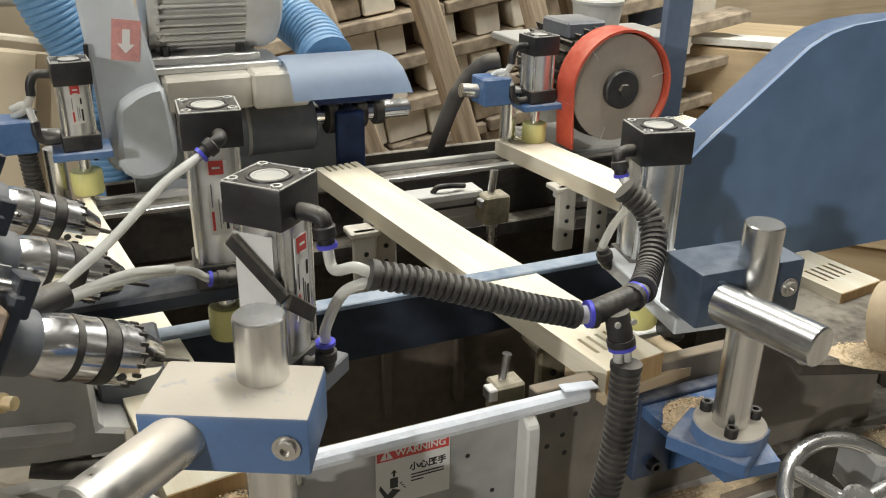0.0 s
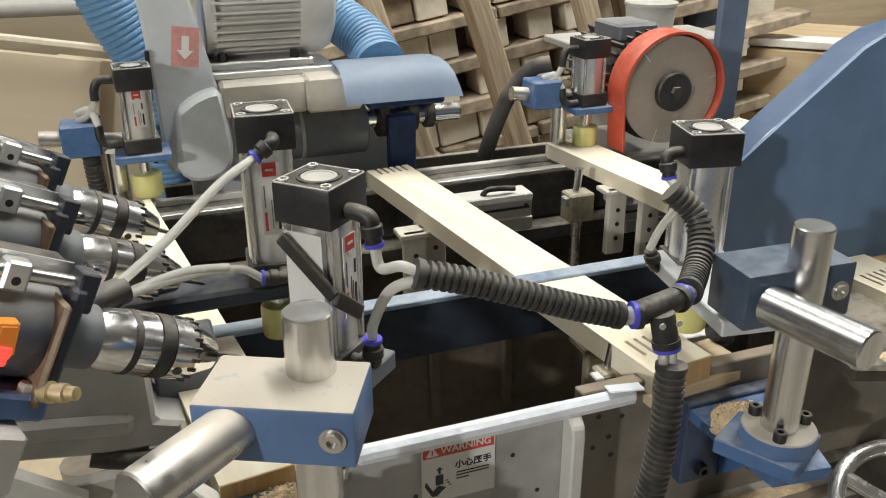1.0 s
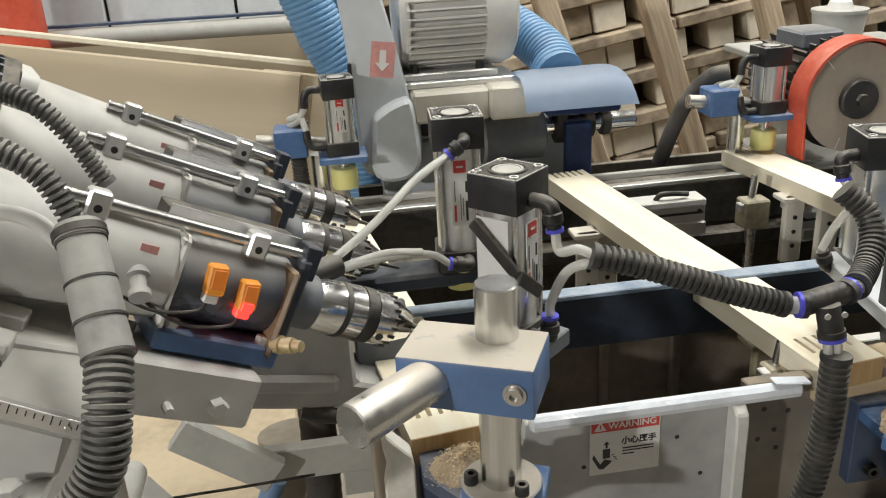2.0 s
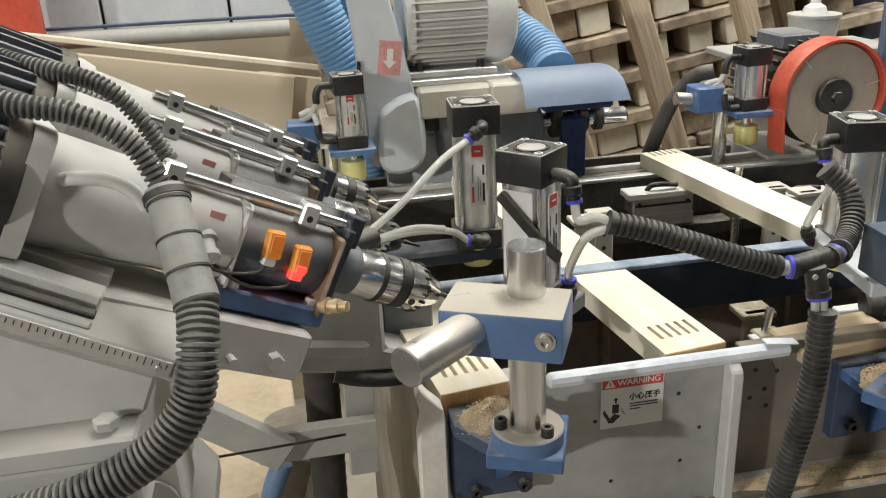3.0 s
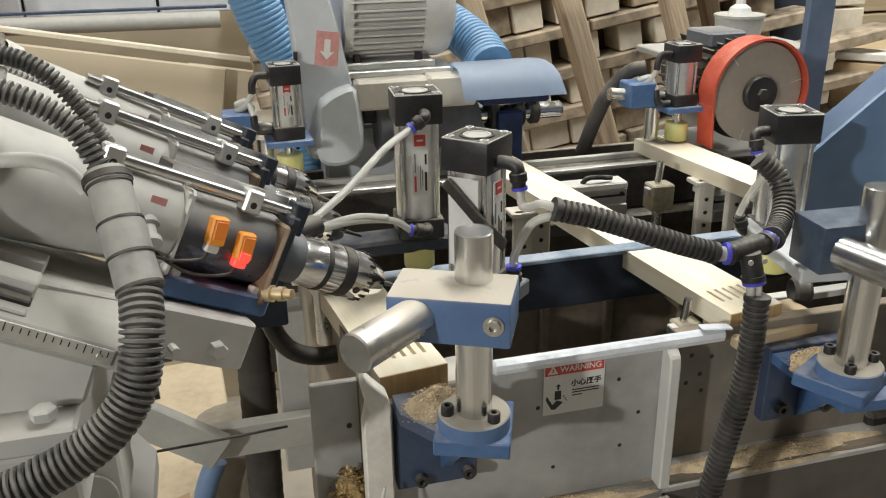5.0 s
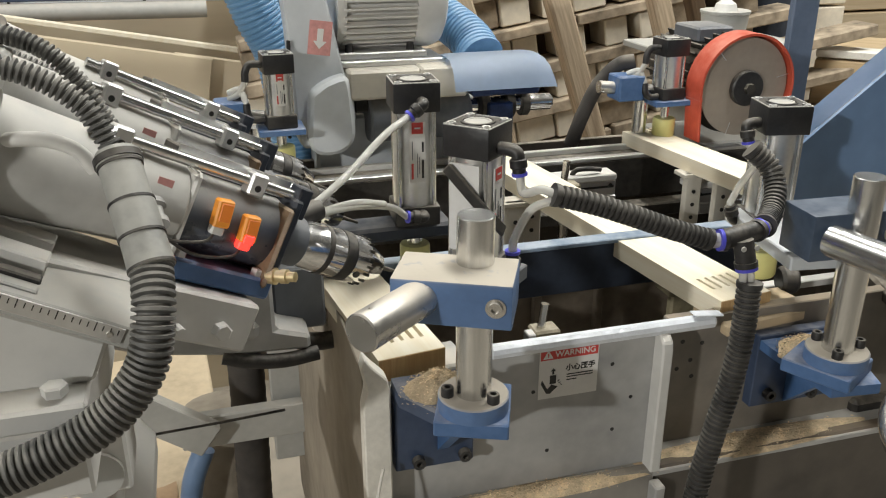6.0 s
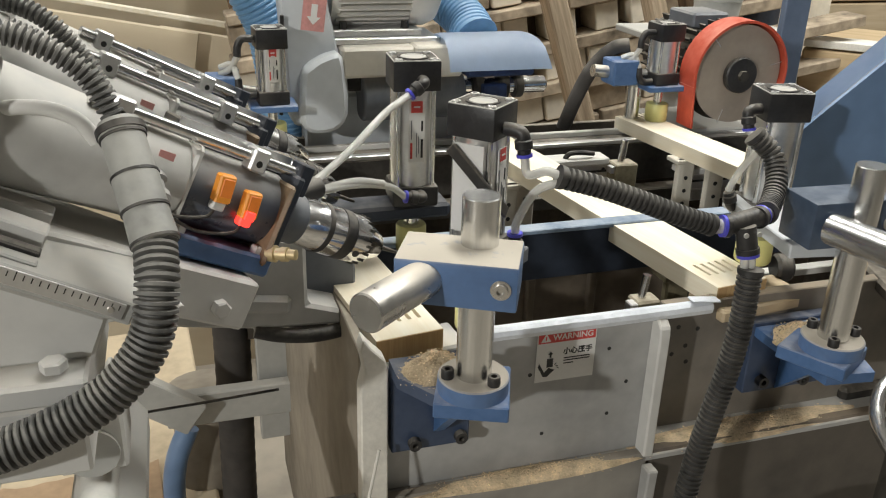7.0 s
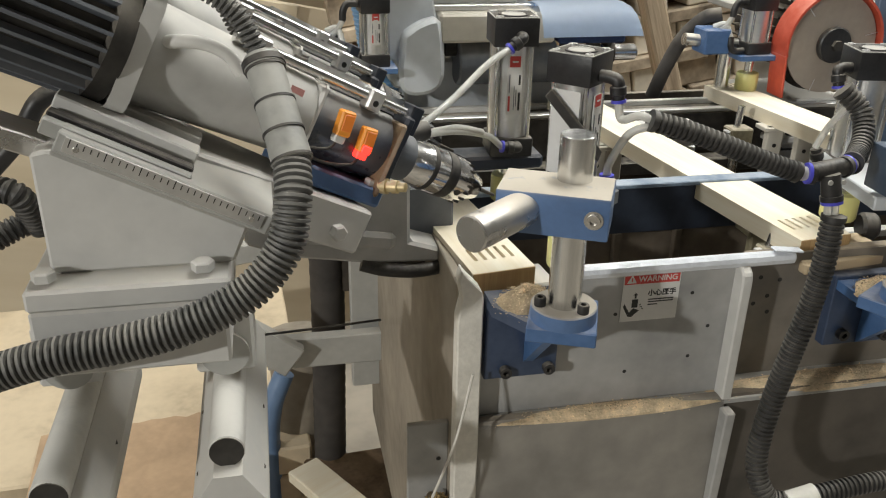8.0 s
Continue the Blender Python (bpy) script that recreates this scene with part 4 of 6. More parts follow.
hose("corrugated_hose", [(0.062, 0.055, 1.048), (0.090, 0.052, 1.040), (0.120, 0.048, 1.029), (0.150, 0.046, 1.017), (0.180, 0.046, 1.006)], 0.0079, RUBBER, "black corrugated hose hung between the clamp cylinders", 0.0042, 0.002)
hose("corrugated_hose", [(0.236, 0.058, 1.006), (0.257, 0.080, 1.006), (0.271, 0.096, 1.018), (0.272, 0.108, 1.034), (0.259, 0.116, 1.048)], 0.0088, RUBBER, "black corrugated hose bent up beside an air cylinder", 0.0042, 0.002)
hose("corrugated_hose", [(0.212, 0.034, 0.972), (0.209, 0.030, 0.930), (0.204, 0.029, 0.890), (0.197, 0.029, 0.855), (0.187, 0.028, 0.80), (0.181, 0.022, 0.752), (0.187, 0.008, 0.726), (0.205, 0.0, 0.722)], 0.0092, RUBBER, "black corrugated hose hanging before the front plate", 0.0042, 0.002)
hose("corrugated_hose", [(0.226, 0.0, 0.727), (0.25, -0.001, 0.731), (0.29, -0.002, 0.735), (0.36, 0.0, 0.725)], 0.0085, RUBBER, "black corrugated hose running along below the front plate", 0.0042, 0.002)
hose("taped_joint", [(0.203, 0.0, 0.722), (0.214, 0.0, 0.7245), (0.228, 0.0, 0.7275)], 0.0102, WORN_WHITE, "pale taped joint between two corrugated hoses", category="hose joint")
hose("corrugated_hose", [(-0.42, 0.25, 1.20), (-0.32, 0.175, 1.165), (-0.262, 0.155, 1.148), (-0.238, 0.15, 1.125), (-0.222, 0.15, 1.092)], 0.0064, GREYHOSE, "dusty corrugated hose over the drilling units", 0.0036, 0.0023)
hose("corrugated_hose", [(-0.40, 0.10, 1.21), (-0.30, 0.05, 1.163), (-0.252, 0.042, 1.150), (-0.224, 0.038, 1.132), (-0.210, 0.032, 1.106)], 0.0066, GREYHOSE, "dusty corrugated hose over the drilling units", 0.0036, 0.0023)
hose("corrugated_hose", [(-0.46, 0.20, 1.18), (-0.36, 0.21, 1.155), (-0.29, 0.20, 1.135), (-0.25, 0.195, 1.115)], 0.0062, GREYHOSE, "dusty corrugated hose behind the others", 0.0036, 0.0023)
hose("large_corrugated_hose", [(-0.196, -0.010, 1.056), (-0.197, -0.028, 1.035), (-0.204, -0.036, 1.008), (-0.226, -0.042, 0.984), (-0.262, -0.046, 0.968), (-0.30, -0.046, 0.959), (-0.345, -0.044, 0.952), (-0.42, -0.04, 0.93)], 0.0114, GREYHOSE, "thick dusty grey corrugated hose sagging from a coupling", 0.0040, 0.0030, 24)


hose("corrugated_hose", [(-0.442, 0.16, 1.001), (-0.419, 0.15, 0.99), (-0.394, 0.14, 0.986), (-0.386, 0.16, 0.952)], 0.010, RUBBER, "black corrugated hose behind the slide base", 0.0042, 0.002)
hose("corrugated_hose", [(-0.456, 0.16, 0.933), (-0.427, 0.16, 0.941), (-0.399, 0.17, 0.951), (-0.381, 0.2, 0.94)], 0.010, RUBBER, "black corrugated hose behind the slide base", 0.0042, 0.002)
hose("black_cable", [(-0.406, 0.1, 1.008), (-0.375, 0.1, 1.039), (-0.357, 0.1, 1.065), (-0.344, 0.11, 1.068), (-0.329, 0.12, 1.055), (-0.312, 0.13, 1.041), (-0.269, 0.15, 1.036)], 0.0065, BLACK, "thick black cable arched over the slide", category="cable")


def coupling():
    a, b = Vector((-0.209, 0.030, 1.104)), Vector((-0.196, -0.012, 1.054))
    ax = (b - a).normalized()
    ob = thing("hose_coupling", Matrix.Translation(a), "dusty grey plastic hose coupling", "hose coupling")
    part("sleeve", lathe([(-0.002, 0.0112), (0.006, 0.0126), (0.0062, 0.0116), (0.03, 0.0116)], (0, 0, 0), ax, 30), GREYPVC, ob)
    part("sleeve", lathe([(0, 0.0123), (0.0195, 0.0123)], ax * 0.0285, ax, 30), GREYPVC, ob)
    part("sleeve", lathe([(0, 0.0119), (0.019, 0.0126), (0.0195, 0.0108)], ax * 0.0485, ax, 30), GREYPVC, ob)
    for d, r in ((0.006, 0.0124), (0.0285, 0.0127), (0.048, 0.0128), (0.066, 0.0129)):
        part("seal_ring", lathe([(0, r), (0.0015, r)], ax * d, ax, 30), BLACK, ob)
    part("strap", lathe([(0, 0.0132), (0.004, 0.0132)], ax * 0.001, ax, 30), BLACK, ob)
    return ob


coupling()


def tee():
    c = Vector((0.207, 0.042, 1.004))
    ob = thing("tee_connector", Matrix.Translation(c), "black push-in tee connector with violet rings", "connector")
    a, b, d = Vector((-0.016, 0.003, 0.0005)), Vector((0.020, 0.011, 0.002)), Vector((0.003, -0.004, -0.020))
    body = part("body", rod(a, b, 0.0075, seg=20, bev=0.001, bm=rod((0, 0, 0), d, 0.0075, seg=20)), BLACK, ob)
    for q in (a, b, d):
        n = q.normalized()
        part("release_ring", rod(q, q + n * 0.0025, 0.0082, seg=20), VIOLET, ob, "violet release ring")
        part("collet", rod(q * 0.8, q, 0.0085, seg=20), BLACK, ob)
    for x in (-0.004, 0.007):
        part("mount_hole", rod((x, -0.0072, -0.004), (x, -0.0084, -0.004), 0.002, seg=10), GREY, ob)
    return ob


tee()
# clear air tubes
hose("air_tube", [(0.192, 0.045, 1.0045), (0.184, 0.046, 1.0045), (0.178, 0.046, 1.006)], 0.0055, TUBE, "clear air tube entering the tee connector", category="tube")
hose("air_tube", [(0.2275, 0.053, 1.006), (0.240, 0.060, 1.005)], 0.0055, TUBE, "clear air tube entering the tee connector", category="tube")
for dx in (-0.003, 0.003):
    hose("air_tube", [(0.210 + dx, 0.038, 0.984), (0.211 + dx, 0.037, 0.975), (0.211 + dx, 0.036, 0.962)], 0.0031, TUBE, "clear air tube entering a corrugated hose", category="tube")
E1 = elbow(CYL_A, (0.0185, -0.002, -0.016), (1, 0, 0), (0.15, 0, -1), 0.0092)
E2 = elbow(CYL_A, (0.0185, -0.004, -0.108), (1, 0, 0), (0, 0, 0.9), 0.0092)
wa = CYL_A.matrix_basis
hose("air_tube", [wa @ E1, wa @ E1 + Vector((0.002, -0.004, -0.012)), (0.056, 0.062, 1.050), (0.066, 0.055, 1.046)], 0.0031, TUBE, "clear air tube bowed from a cylinder fitting", category="tube")
hose("air_tube", [wa @ E2, wa @ E2 + Vector((0.0, -0.004, 0.012)), (0.050, 0.064, 1.036), (0.066, 0.054, 1.045)], 0.0031, TUBE, "clear air tube bowed from a cylinder fitting", category="tube")
E3 = elbow(CYL_B, (0.004, -0.021, -0.016), (0, -1, 0.1), (-0.75, -0.2, -0.5), 0.0092)
E4 = elbow(CYL_B, (0.004, -0.021, -0.120), (0, -1, 0.1), (-0.9, -0.1, 0.15), 0.0092)
wb = CYL_B.matrix_basis
hose("air_tube", [wb @ E3, (-0.02, 0.215, 1.055), (-0.055, 0.185, 1.035), (-0.085, 0.160, 1.022), (-0.105, 0.145, 1.016)], 0.0031, TUBE, "clear air tube running from a cylinder to the drills", category="tube")
hose("air_tube", [wb @ E4, (-0.012, 0.235, 0.985), (-0.05, 0.195, 1.003), (-0.085, 0.160, 1.012), (-0.105, 0.145, 1.014)], 0.0031, TUBE, "clear air tube running from a cylinder to the drills", category="tube")
hose("air_tube", [(-0.02, 0.225, 0.992), (-0.05, 0.195, 1.006), (-0.085, 0.162, 1.012), (-0.105, 0.147, 1.012)], 0.0031, TUBE, "clear air tube running from a cylinder to the drills", category="tube")
hose("tube_sleeve", [(-0.085, 0.160, 1.016), (-0.105, 0.146, 1.016), (-0.122, 0.134, 1.018)], 0.0085, BLACK, "black tape sleeve gathering air tubes", category="sleeve")
E5 = elbow(CYL_C, (-0.0205, -0.006, -0.016), (-1, -0.3, 0), (0.15, -0.2, -1), 0.0092)
E6 = elbow(CYL_C, (-0.0205, -0.006, -0.106), (-1, -0.3, 0), (-0.3, 0, 0.9), 0.0092, False)
wc = CYL_C.matrix_basis
hose("air_tube", [wc @ E5, (0.292, 0.150, 1.030), (0.275, 0.125, 1.040), (0.260, 0.109, 1.046)], 0.0031, TUBE, "clear air tube at a cylinder fitting", category="tube")
hose("air_tube", [wc @ E6, (0.288, 0.165, 1.0), (0.280, 0.135, 1.030), (0.260, 0.109, 1.046)], 0.0031, TUBE, "clear air tube at a cylinder fitting", category="tube")
# pale oil line over the first casing
hose("oil_line", [(-0.284, 0.052, 1.107), (-0.276, 0.047, 1.110), (-0.262, 0.042, 1.114), (-0.244, 0.040, 1.113), (-0.230, 0.040, 1.106), (-0.222, 0.040, 1.094)], 0.0042, WHITE, "pale oil line over the spindle casing", category="pipe")


# ---- blue cross beam between the rails ----
def beam():
    ob = thing("cross_beam", pose(0.18, 0.30, 0.86), "dark blue steel cross beam with a lip coloured as if lit", "beam")
    part("web", box((0.06, 0, 0.016), (0.56, 0.012, 0.054), 0.001), BLUE_DARK, ob, smooth=False)
    part("lip", box((0.06, -0.004, 0.0455), (0.56, 0.018, 0.005), 0.001), BLUE_LIP_LIT, ob, "slate blue lip with its highlight in the colour", smooth=False)
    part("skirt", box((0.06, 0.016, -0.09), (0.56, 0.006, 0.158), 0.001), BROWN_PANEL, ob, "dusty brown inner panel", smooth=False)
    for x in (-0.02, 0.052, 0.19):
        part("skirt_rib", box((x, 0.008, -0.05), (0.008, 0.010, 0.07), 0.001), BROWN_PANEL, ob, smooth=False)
    return ob


beam()


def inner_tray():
    ob = thing("inner_tray", pose(0.2, 0.4, 0.62), "dark brown tray under the work, dusted on top", "tray")
    part("bed", box((0.078, 0.05, 0.0), (0.644, 0.6, 0.01), 0.001), DARK_BROWN, ob, smooth=False)
    part("back", box((0.078, 0.36, 0.13), (0.644, 0.01, 0.26), 0.001), DARK_BROWN, ob, smooth=False)
    part("end_wall", box((0.43, 0.05, 0.12), (0.01, 0.6, 0.24), 0.001), DARK_BROWN, ob, smooth=False)
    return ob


inner_tray()


# ---- far side: rail, stops, valves ----
def far_rail():
    ob = thing("far_rail", pose(0.3, 0.64, 0.88), "dark machined far rail with a bright upper edge", "machine rail")
    part("rail", box((0.1, 0.02, -0.03), (1.1, 0.05, 0.06), 0.002), DARKIRON, ob, smooth=False)
    part("bright_edge", box((0.1, 0.0, 0.003), (1.1, 0.012, 0.006), 0.001), ALU, ob, smooth=False)
    part("second_edge", box((0.1, 0.045, 0.004), (1.1, 0.010, 0.008), 0.001), GREY_LIGHT, ob, smooth=False)
    part("lower_bar", box((0.1, -0.015, -0.075), (1.1, 0.03, 0.02), 0.002), DARKIRON, ob, smooth=False)
    part("back_panel", box((0.1, 0.05, -0.17), (1.1, 0.01, 0.22), 0.001), DARK_BROWN, ob, smooth=False)
    return ob


far_rail()


def valve_block(x, y, z, label):
    ob = thing("slide_cylinder", pose(x, y, z), label, "slide cylinder", group="slide cylinders")
    part("body", box((0, 0, 0), (0.085, 0.03, 0.022), 0.0015), ALU, ob)
    part("table", box((-0.004, -0.002, 0.016), (0.092, 0.032, 0.009), 0.0015), GREY_LIGHT, ob)
    part("lower_body", box((0.01, 0.004, -0.022), (0.075, 0.026, 0.017), 0.0015), ALU, ob)
    part("sensor_slot", box((0, -0.0152, 0.002), (0.078, 0.001, 0.003)), INK, ob, smooth=False)
    part("fitting", sweep([(-0.02, -0.005, 0.02), (-0.015, -0.01, 0.028), (0.0, -0.012, 0.029), (0.02, -0.01, 0.026)], 0.0035, 10), BLACK, ob)
    for k in (-1, 1):
        part("screw", rod((0.034 * k, -0.0155, 0.004), (0.034 * k, -0.0165, 0.004), 0.003, seg=10), INK, ob)
    return ob


valve_block(0.335, 0.575, 0.865, "aluminium slide cylinder under the far rail")
valve_block(0.535, 0.56, 0.845, "aluminium slide cylinder under the far rail")


def stop_plate(x, y, z, h, label, mat=None):
    ob = thing("support_plate", pose(x, y, z), label, "bracket", group="support plates")
    part("plate", box((0, 0, -h / 2), (0.026, 0.010, h), 0.002), mat or CREAM, ob)
    part("lip", box((0.0, 0.008, -0.003), (0.034, 0.028, 0.006), 0.001), mat or CREAM, ob)
    for k in range(3):
        part("screw", rod((0, -0.0052, -h * (0.3 + 0.22 * k)), (0, -0.0062, -h * (0.3 + 0.22 * k)), 0.0028, seg=10), INK, ob)
    return ob


stop_plate(0.228, 0.50, 0.886, 0.085, "cream painted support plate under the board")
stop_plate(0.200, 0.485, 0.886, 0.085, "cream painted support plate under the board")
stop_plate(0.505, 0.50, 0.886, 0.085, "cream painted support plate under the board")
stop_plate(0.478, 0.53, 0.886, 0.085, "cream painted support plate under the board")
stop_plate(0.268, 0.205, 0.885, 0.09, "grimy support plate under the board", OLIVE)
stop_plate(-0.03, 0.19, 0.885, 0.09, "grimy support plate under the board", OLIVE)
stop_plate(-0.07, 0.55, 0.886, 0.09, "painted support plate under the board")
solid("near_rest", box((0, 0, 0), (0.10, 0.05, 0.012), 0.002), BOARD_X, pose(0.31, 0.150, 0.8805, 0, 0, 6), "worn wooden rest under the board end", "rest")
solid("near_rest", box((0, 0, 0), (0.085, 0.04, 0.012), 0.002), GREY_DIRTY, pose(-0.018, 0.138, 0.8815, 0, 0, 6), "worn steel rest under the board end", "rest")


def feed_dog(name, x, y, z, label, s=1.0):
    ob = thing(name, pose(x, y, z), label, "feed stop", group="feed stops")
    part("body", box((0.004, 0.0, -0.026 * s), (0.028 * s, 0.022 * s, 0.03 * s), 0.002), OLIVE, ob)
    part("pin", rod((0, 0, -0.02 * s), (0.004, 0, 0.014 * s), 0.0042 * s, seg=14), STEEL, ob, "bright steel pin")
    part("nose", box((-0.012 * s, -0.004, -0.018 * s), (0.008, 0.012, 0.01), 0.001), ALU, ob)
    part("stem", rod((0.004, 0, -0.10 * s), (0.004, 0, -0.03 * s), 0.007, seg=14), STEEL_DUSTY, ob)
    return ob


DOG_NEAR = feed_dog("feed_stop", 0.256, 0.172, 0.892, "steel feed stop with a pin by the near rest", 0.9)
DOG_FAR = feed_dog("feed_stop", 0.431, 0.55, 0.895, "steel feed stop with a pin by the far rail", 1.2)


# ---- brackets of the far clamps ----
def far_bracket(x, y, z, side, label):
    ob = thing("clamp_bracket", pose(x, y, z), label, "bracket", group="clamp brackets")
    part("shelf", box((0, 0, 0), (0.06, 0.05, 0.008), 0.001), BLUE, ob)
    part("block", box((0.062 * side, 0.01, 0.022), (0.04, 0.04, 0.036), 0.002), BLUE, ob, "blue clamp block")
    part("cross_rod", rod((0.105 * side, 0.012, 0.024), (0.02 * side, 0.012, 0.014), 0.009, seg=24), STEEL_DUSTY, ob)
    part("post", rod((0.03 * side, 0.02, -0.10), (0.03 * side, 0.02, 0.0), 0.011, seg=24), STEEL, ob)
    return ob


far_bracket(-0.063, 0.660, 0.954, -1, "blue clamp bracket of the far cylinder by the belt guard")
far_bracket(0.502, 0.660, 0.957, -1, "blue clamp bracket of the far cylinder by the saw")
def mid_arm():
    ob = thing("middle_arm", pose(-0.02, 0.285, 0.946), "dark arm that carries the middle air cylinder", "bracket")
    part("arm", box((0.0, 0, 0), (0.15, 0.036, 0.014), 0.003), BLUE_DARK, ob)
    part("arm_end", rod((-0.075, 0, 0), (-0.12, -0.01, 0.006), 0.012, seg=20, bev=0.002), BLACK, ob)
    part("arm_post", rod((-0.05, 0.01, -0.10), (-0.05, 0.01, -0.005), 0.010, seg=20), STEEL_DUSTY, ob)


mid_arm()
for p0, s in (((-0.063, 0.660, 1.053), -1), ((0.502, 0.660, 1.048), -1)):
    base = Vector(p0)
    hose("air_fitting", [base + Vector((-0.020, -0.004, -0.013)), base + Vector((-0.034, -0.004, -0.013)), base + Vector((-0.04, -0.004, -0.022)), base + Vector((-0.041, -0.004, -0.034))], 0.0048, BLACK, "black air fitting on a far cylinder", category="fitting")
    hose("air_fitting", [base + Vector((-0.020, -0.01, -0.082)), base + Vector((-0.034, -0.01, -0.082)), base + Vector((-0.041, -0.01, -0.075)), base + Vector((-0.042, -0.008, -0.062))], 0.0048, BLACK, "black air fitting on a far cylinder", category="fitting")
    hose("air_tube", [base + Vector((-0.041, -0.004, -0.034)), base + Vector((-0.050, 0.0, -0.05)), base + Vector((-0.062, 0.01, -0.058))], 0.004, TUBE, "clear air tube of a far cylinder", category="tube")
    hose("air_tube", [base + Vector((-0.042, -0.008, -0.062)), base + Vector((-0.048, 0.0, -0.045)), base + Vector((-0.062, 0.01, -0.05))], 0.004, TUBE, "clear air tube of a far cylinder", category="tube")
hose("corrugated_hose", [(0.462, 0.69, 1.012), (0.440, 0.70, 1.005), (0.415, 0.71, 0.975), (0.398, 0.72, 0.93), (0.385, 0.73, 0.88)], 0.011, DARKCLOTH, "black sleeved hose hanging by the far bracket")
hose("corrugated_hose", [(-0.112, 0.67, 1.0), (-0.118, 0.67, 0.965), (-0.116, 0.67, 0.91), (-0.108, 0.67, 0.86)], 0.010, RUBBER, "black corrugated hose hanging by the far bracket", 0.005, 0.002)


# ---- rear cutter head: motor, belt guard, casting, blue hood ----
def cutter_head():
    ob = thing("cutter_head", pose(0.1, 0.72, 0.98), "grey cutter head with a finned motor and light blue hood", "cutter head")
    m = ob.matrix_basis.inverted()

    def p(nm, bm, mat, label="", parent=None, smooth=True):
        bmesh.ops.transform(bm, matrix=m, verts=bm.verts)
        return part(nm, bm, mat, parent or ob, label, smooth)

    z, r, y = 1.110, 0.068, 0.755
    mot = p("motor", rod((0.035, y, z), (0.135, y, z), r * 0.94, seg=48), GREY_LIGHT, "grey electric motor with cooling fins")
    for k in range(40):
        a = 2 * math.pi * k / 40
        q = Matrix.Rotation(a, 3, "X")
        p("cooling_fin", box(Vector((0.082, y, z)) + q @ Vector((0, 0, r * 0.98)), (0.1, 0.0025, 0.012), 0.0, q), GREY_LIGHT, "", mot, False)
    p("end_bell", lathe([(0, r * 1.06), (0.028, r * 1.06), (0.040, r * 0.98), (0.046, r * 0.8)], (0.132, y, z), (1, 0, 0), 48), GREY_LIGHT, "smooth grey fan cover", mot)
    p("front_bell", lathe([(0, r * 1.02), (0.012, r * 1.02)], (0.024, y, z), (1, 0, 0), 48), GREY_LIGHT, "", mot)
    p("motor_foot", box((0.085, 0.735, 1.036), (0.125, 0.07, 0.010), 0.002), ALU, "", mot)
    for x in (0.04, 0.125):
        p("foot_bolt", lathe([(0, 0.006), (0.01, 0.005)], (x, 0.708, 1.041), (0, 0, 1), 6), BLACK, "", mot, False)
    p("slide_plate", box((0.095, 0.73, 1.027), (0.15, 0.08, 0.008), 0.001), ALU)
    # casting below the motor
    p("casting_left", box((0.080, 0.69, 1.003), (0.10, 0.05, 0.040), 0.004), CREAM, "cream painted casting")
    p("casting_right", box((0.160, 0.685, 1.004), (0.065, 0.06, 0.042), 0.003), CREAM, "cream painted casting")
    p("casting_core", box((0.12, 0.72, 0.985), (0.16, 0.06, 0.05), 0.004), DARKIRON)
    p("spindle_housing", rod((0.06, 0.70, 0.950), (0.205, 0.70, 0.950), 0.033, seg=36, bev=0.003), SLATE, "slate painted spindle housing")
    p("spindle_ring", rod((0.120, 0.70, 0.950), (0.124, 0.70, 0.950), 0.0345, seg=36), GREY)
    p("spindle_shaft", rod((0.20, 0.70, 0.958), (0.335, 0.70, 0.958), 0.012, seg=24, bev=0.003), CHROME, "bright cutter shaft")
    for x, rr in ((0.222, 0.024), (0.262, 0.020), (0.285, 0.018)):
        p("shaft_collar", rod((x, 0.70, 0.958), (x + 0.012, 0.70, 0.958), rr, seg=24, bev=0.001), DARKIRON)
    p("dust_brush", box((0.246, 0.672, 0.925), (0.036, 0.012, 0.085), 0.002), NAVY, "navy brush curtain")
    # a solid dark block fills the hollow under the hood
    p("hood_fill", box((0.252, 0.70, 1.0), (0.10, 0.075, 0.042), 0.003), NAVY, "dark navy block filling the hollow of the hood")
    # hood: a bowed sheet
    bm = bmesh.new()
    prof = [(0.050, 1.012), (0.030, 1.026), (0.005, 1.034), (-0.020, 1.036), (-0.045, 1.034), (-0.060, 1.025), (-0.070, 1.010), (-0.0745, 0.996)]
    rows = []
    for x, s in ((0.166, 0.97), (0.174, 1.0), (0.286, 1.0), (0.297, 0.98), (0.302, 0.94)):
        rows.append([bm.verts.new((x + (0.01 if k > 4 and x > 0.29 else 0) * (k - 4) / 3, 0.70 + yy, 0.98 + (zz - 0.98) * s)) for k, (yy, zz) in enumerate(prof)])
    for a, b in zip(rows, rows[1:]):
        for k in range(len(prof) - 1):
            bm.faces.new((a[k], a[k + 1], b[k + 1], b[k]))
    geo = bmesh.ops.solidify(bm, geom=bm.faces[:], thickness=0.003)
    bmesh.ops.recalc_face_normals(bm, faces=bm.faces)
    p("hood", bm, BLUE_LIGHT, "light blue sheet metal hood")
    # belt guard: a leaning flat case with a rounded foot
    gm = Matrix(((1, 0, 0, 0), (0, 0, 1, 0.685), (0, 1, 0, 0), (0, 0, 0, 1)))
    p("belt_guard", prism([(-0.066, 1.27), (-0.046, 1.10), (-0.041, 1.02), (-0.0385, 0.93), (-0.030, 0.917), (0.02, 0.917), (0.036, 0.93), (0.042, 0.955), (0.040, 0.985), (0.028, 1.02), (0.012, 1.10), (-0.012, 1.20), (-0.03, 1.27)], 0.05, gm, bev=0.003), GREY_BLUE, "grey sheet metal belt guard", smooth=False)
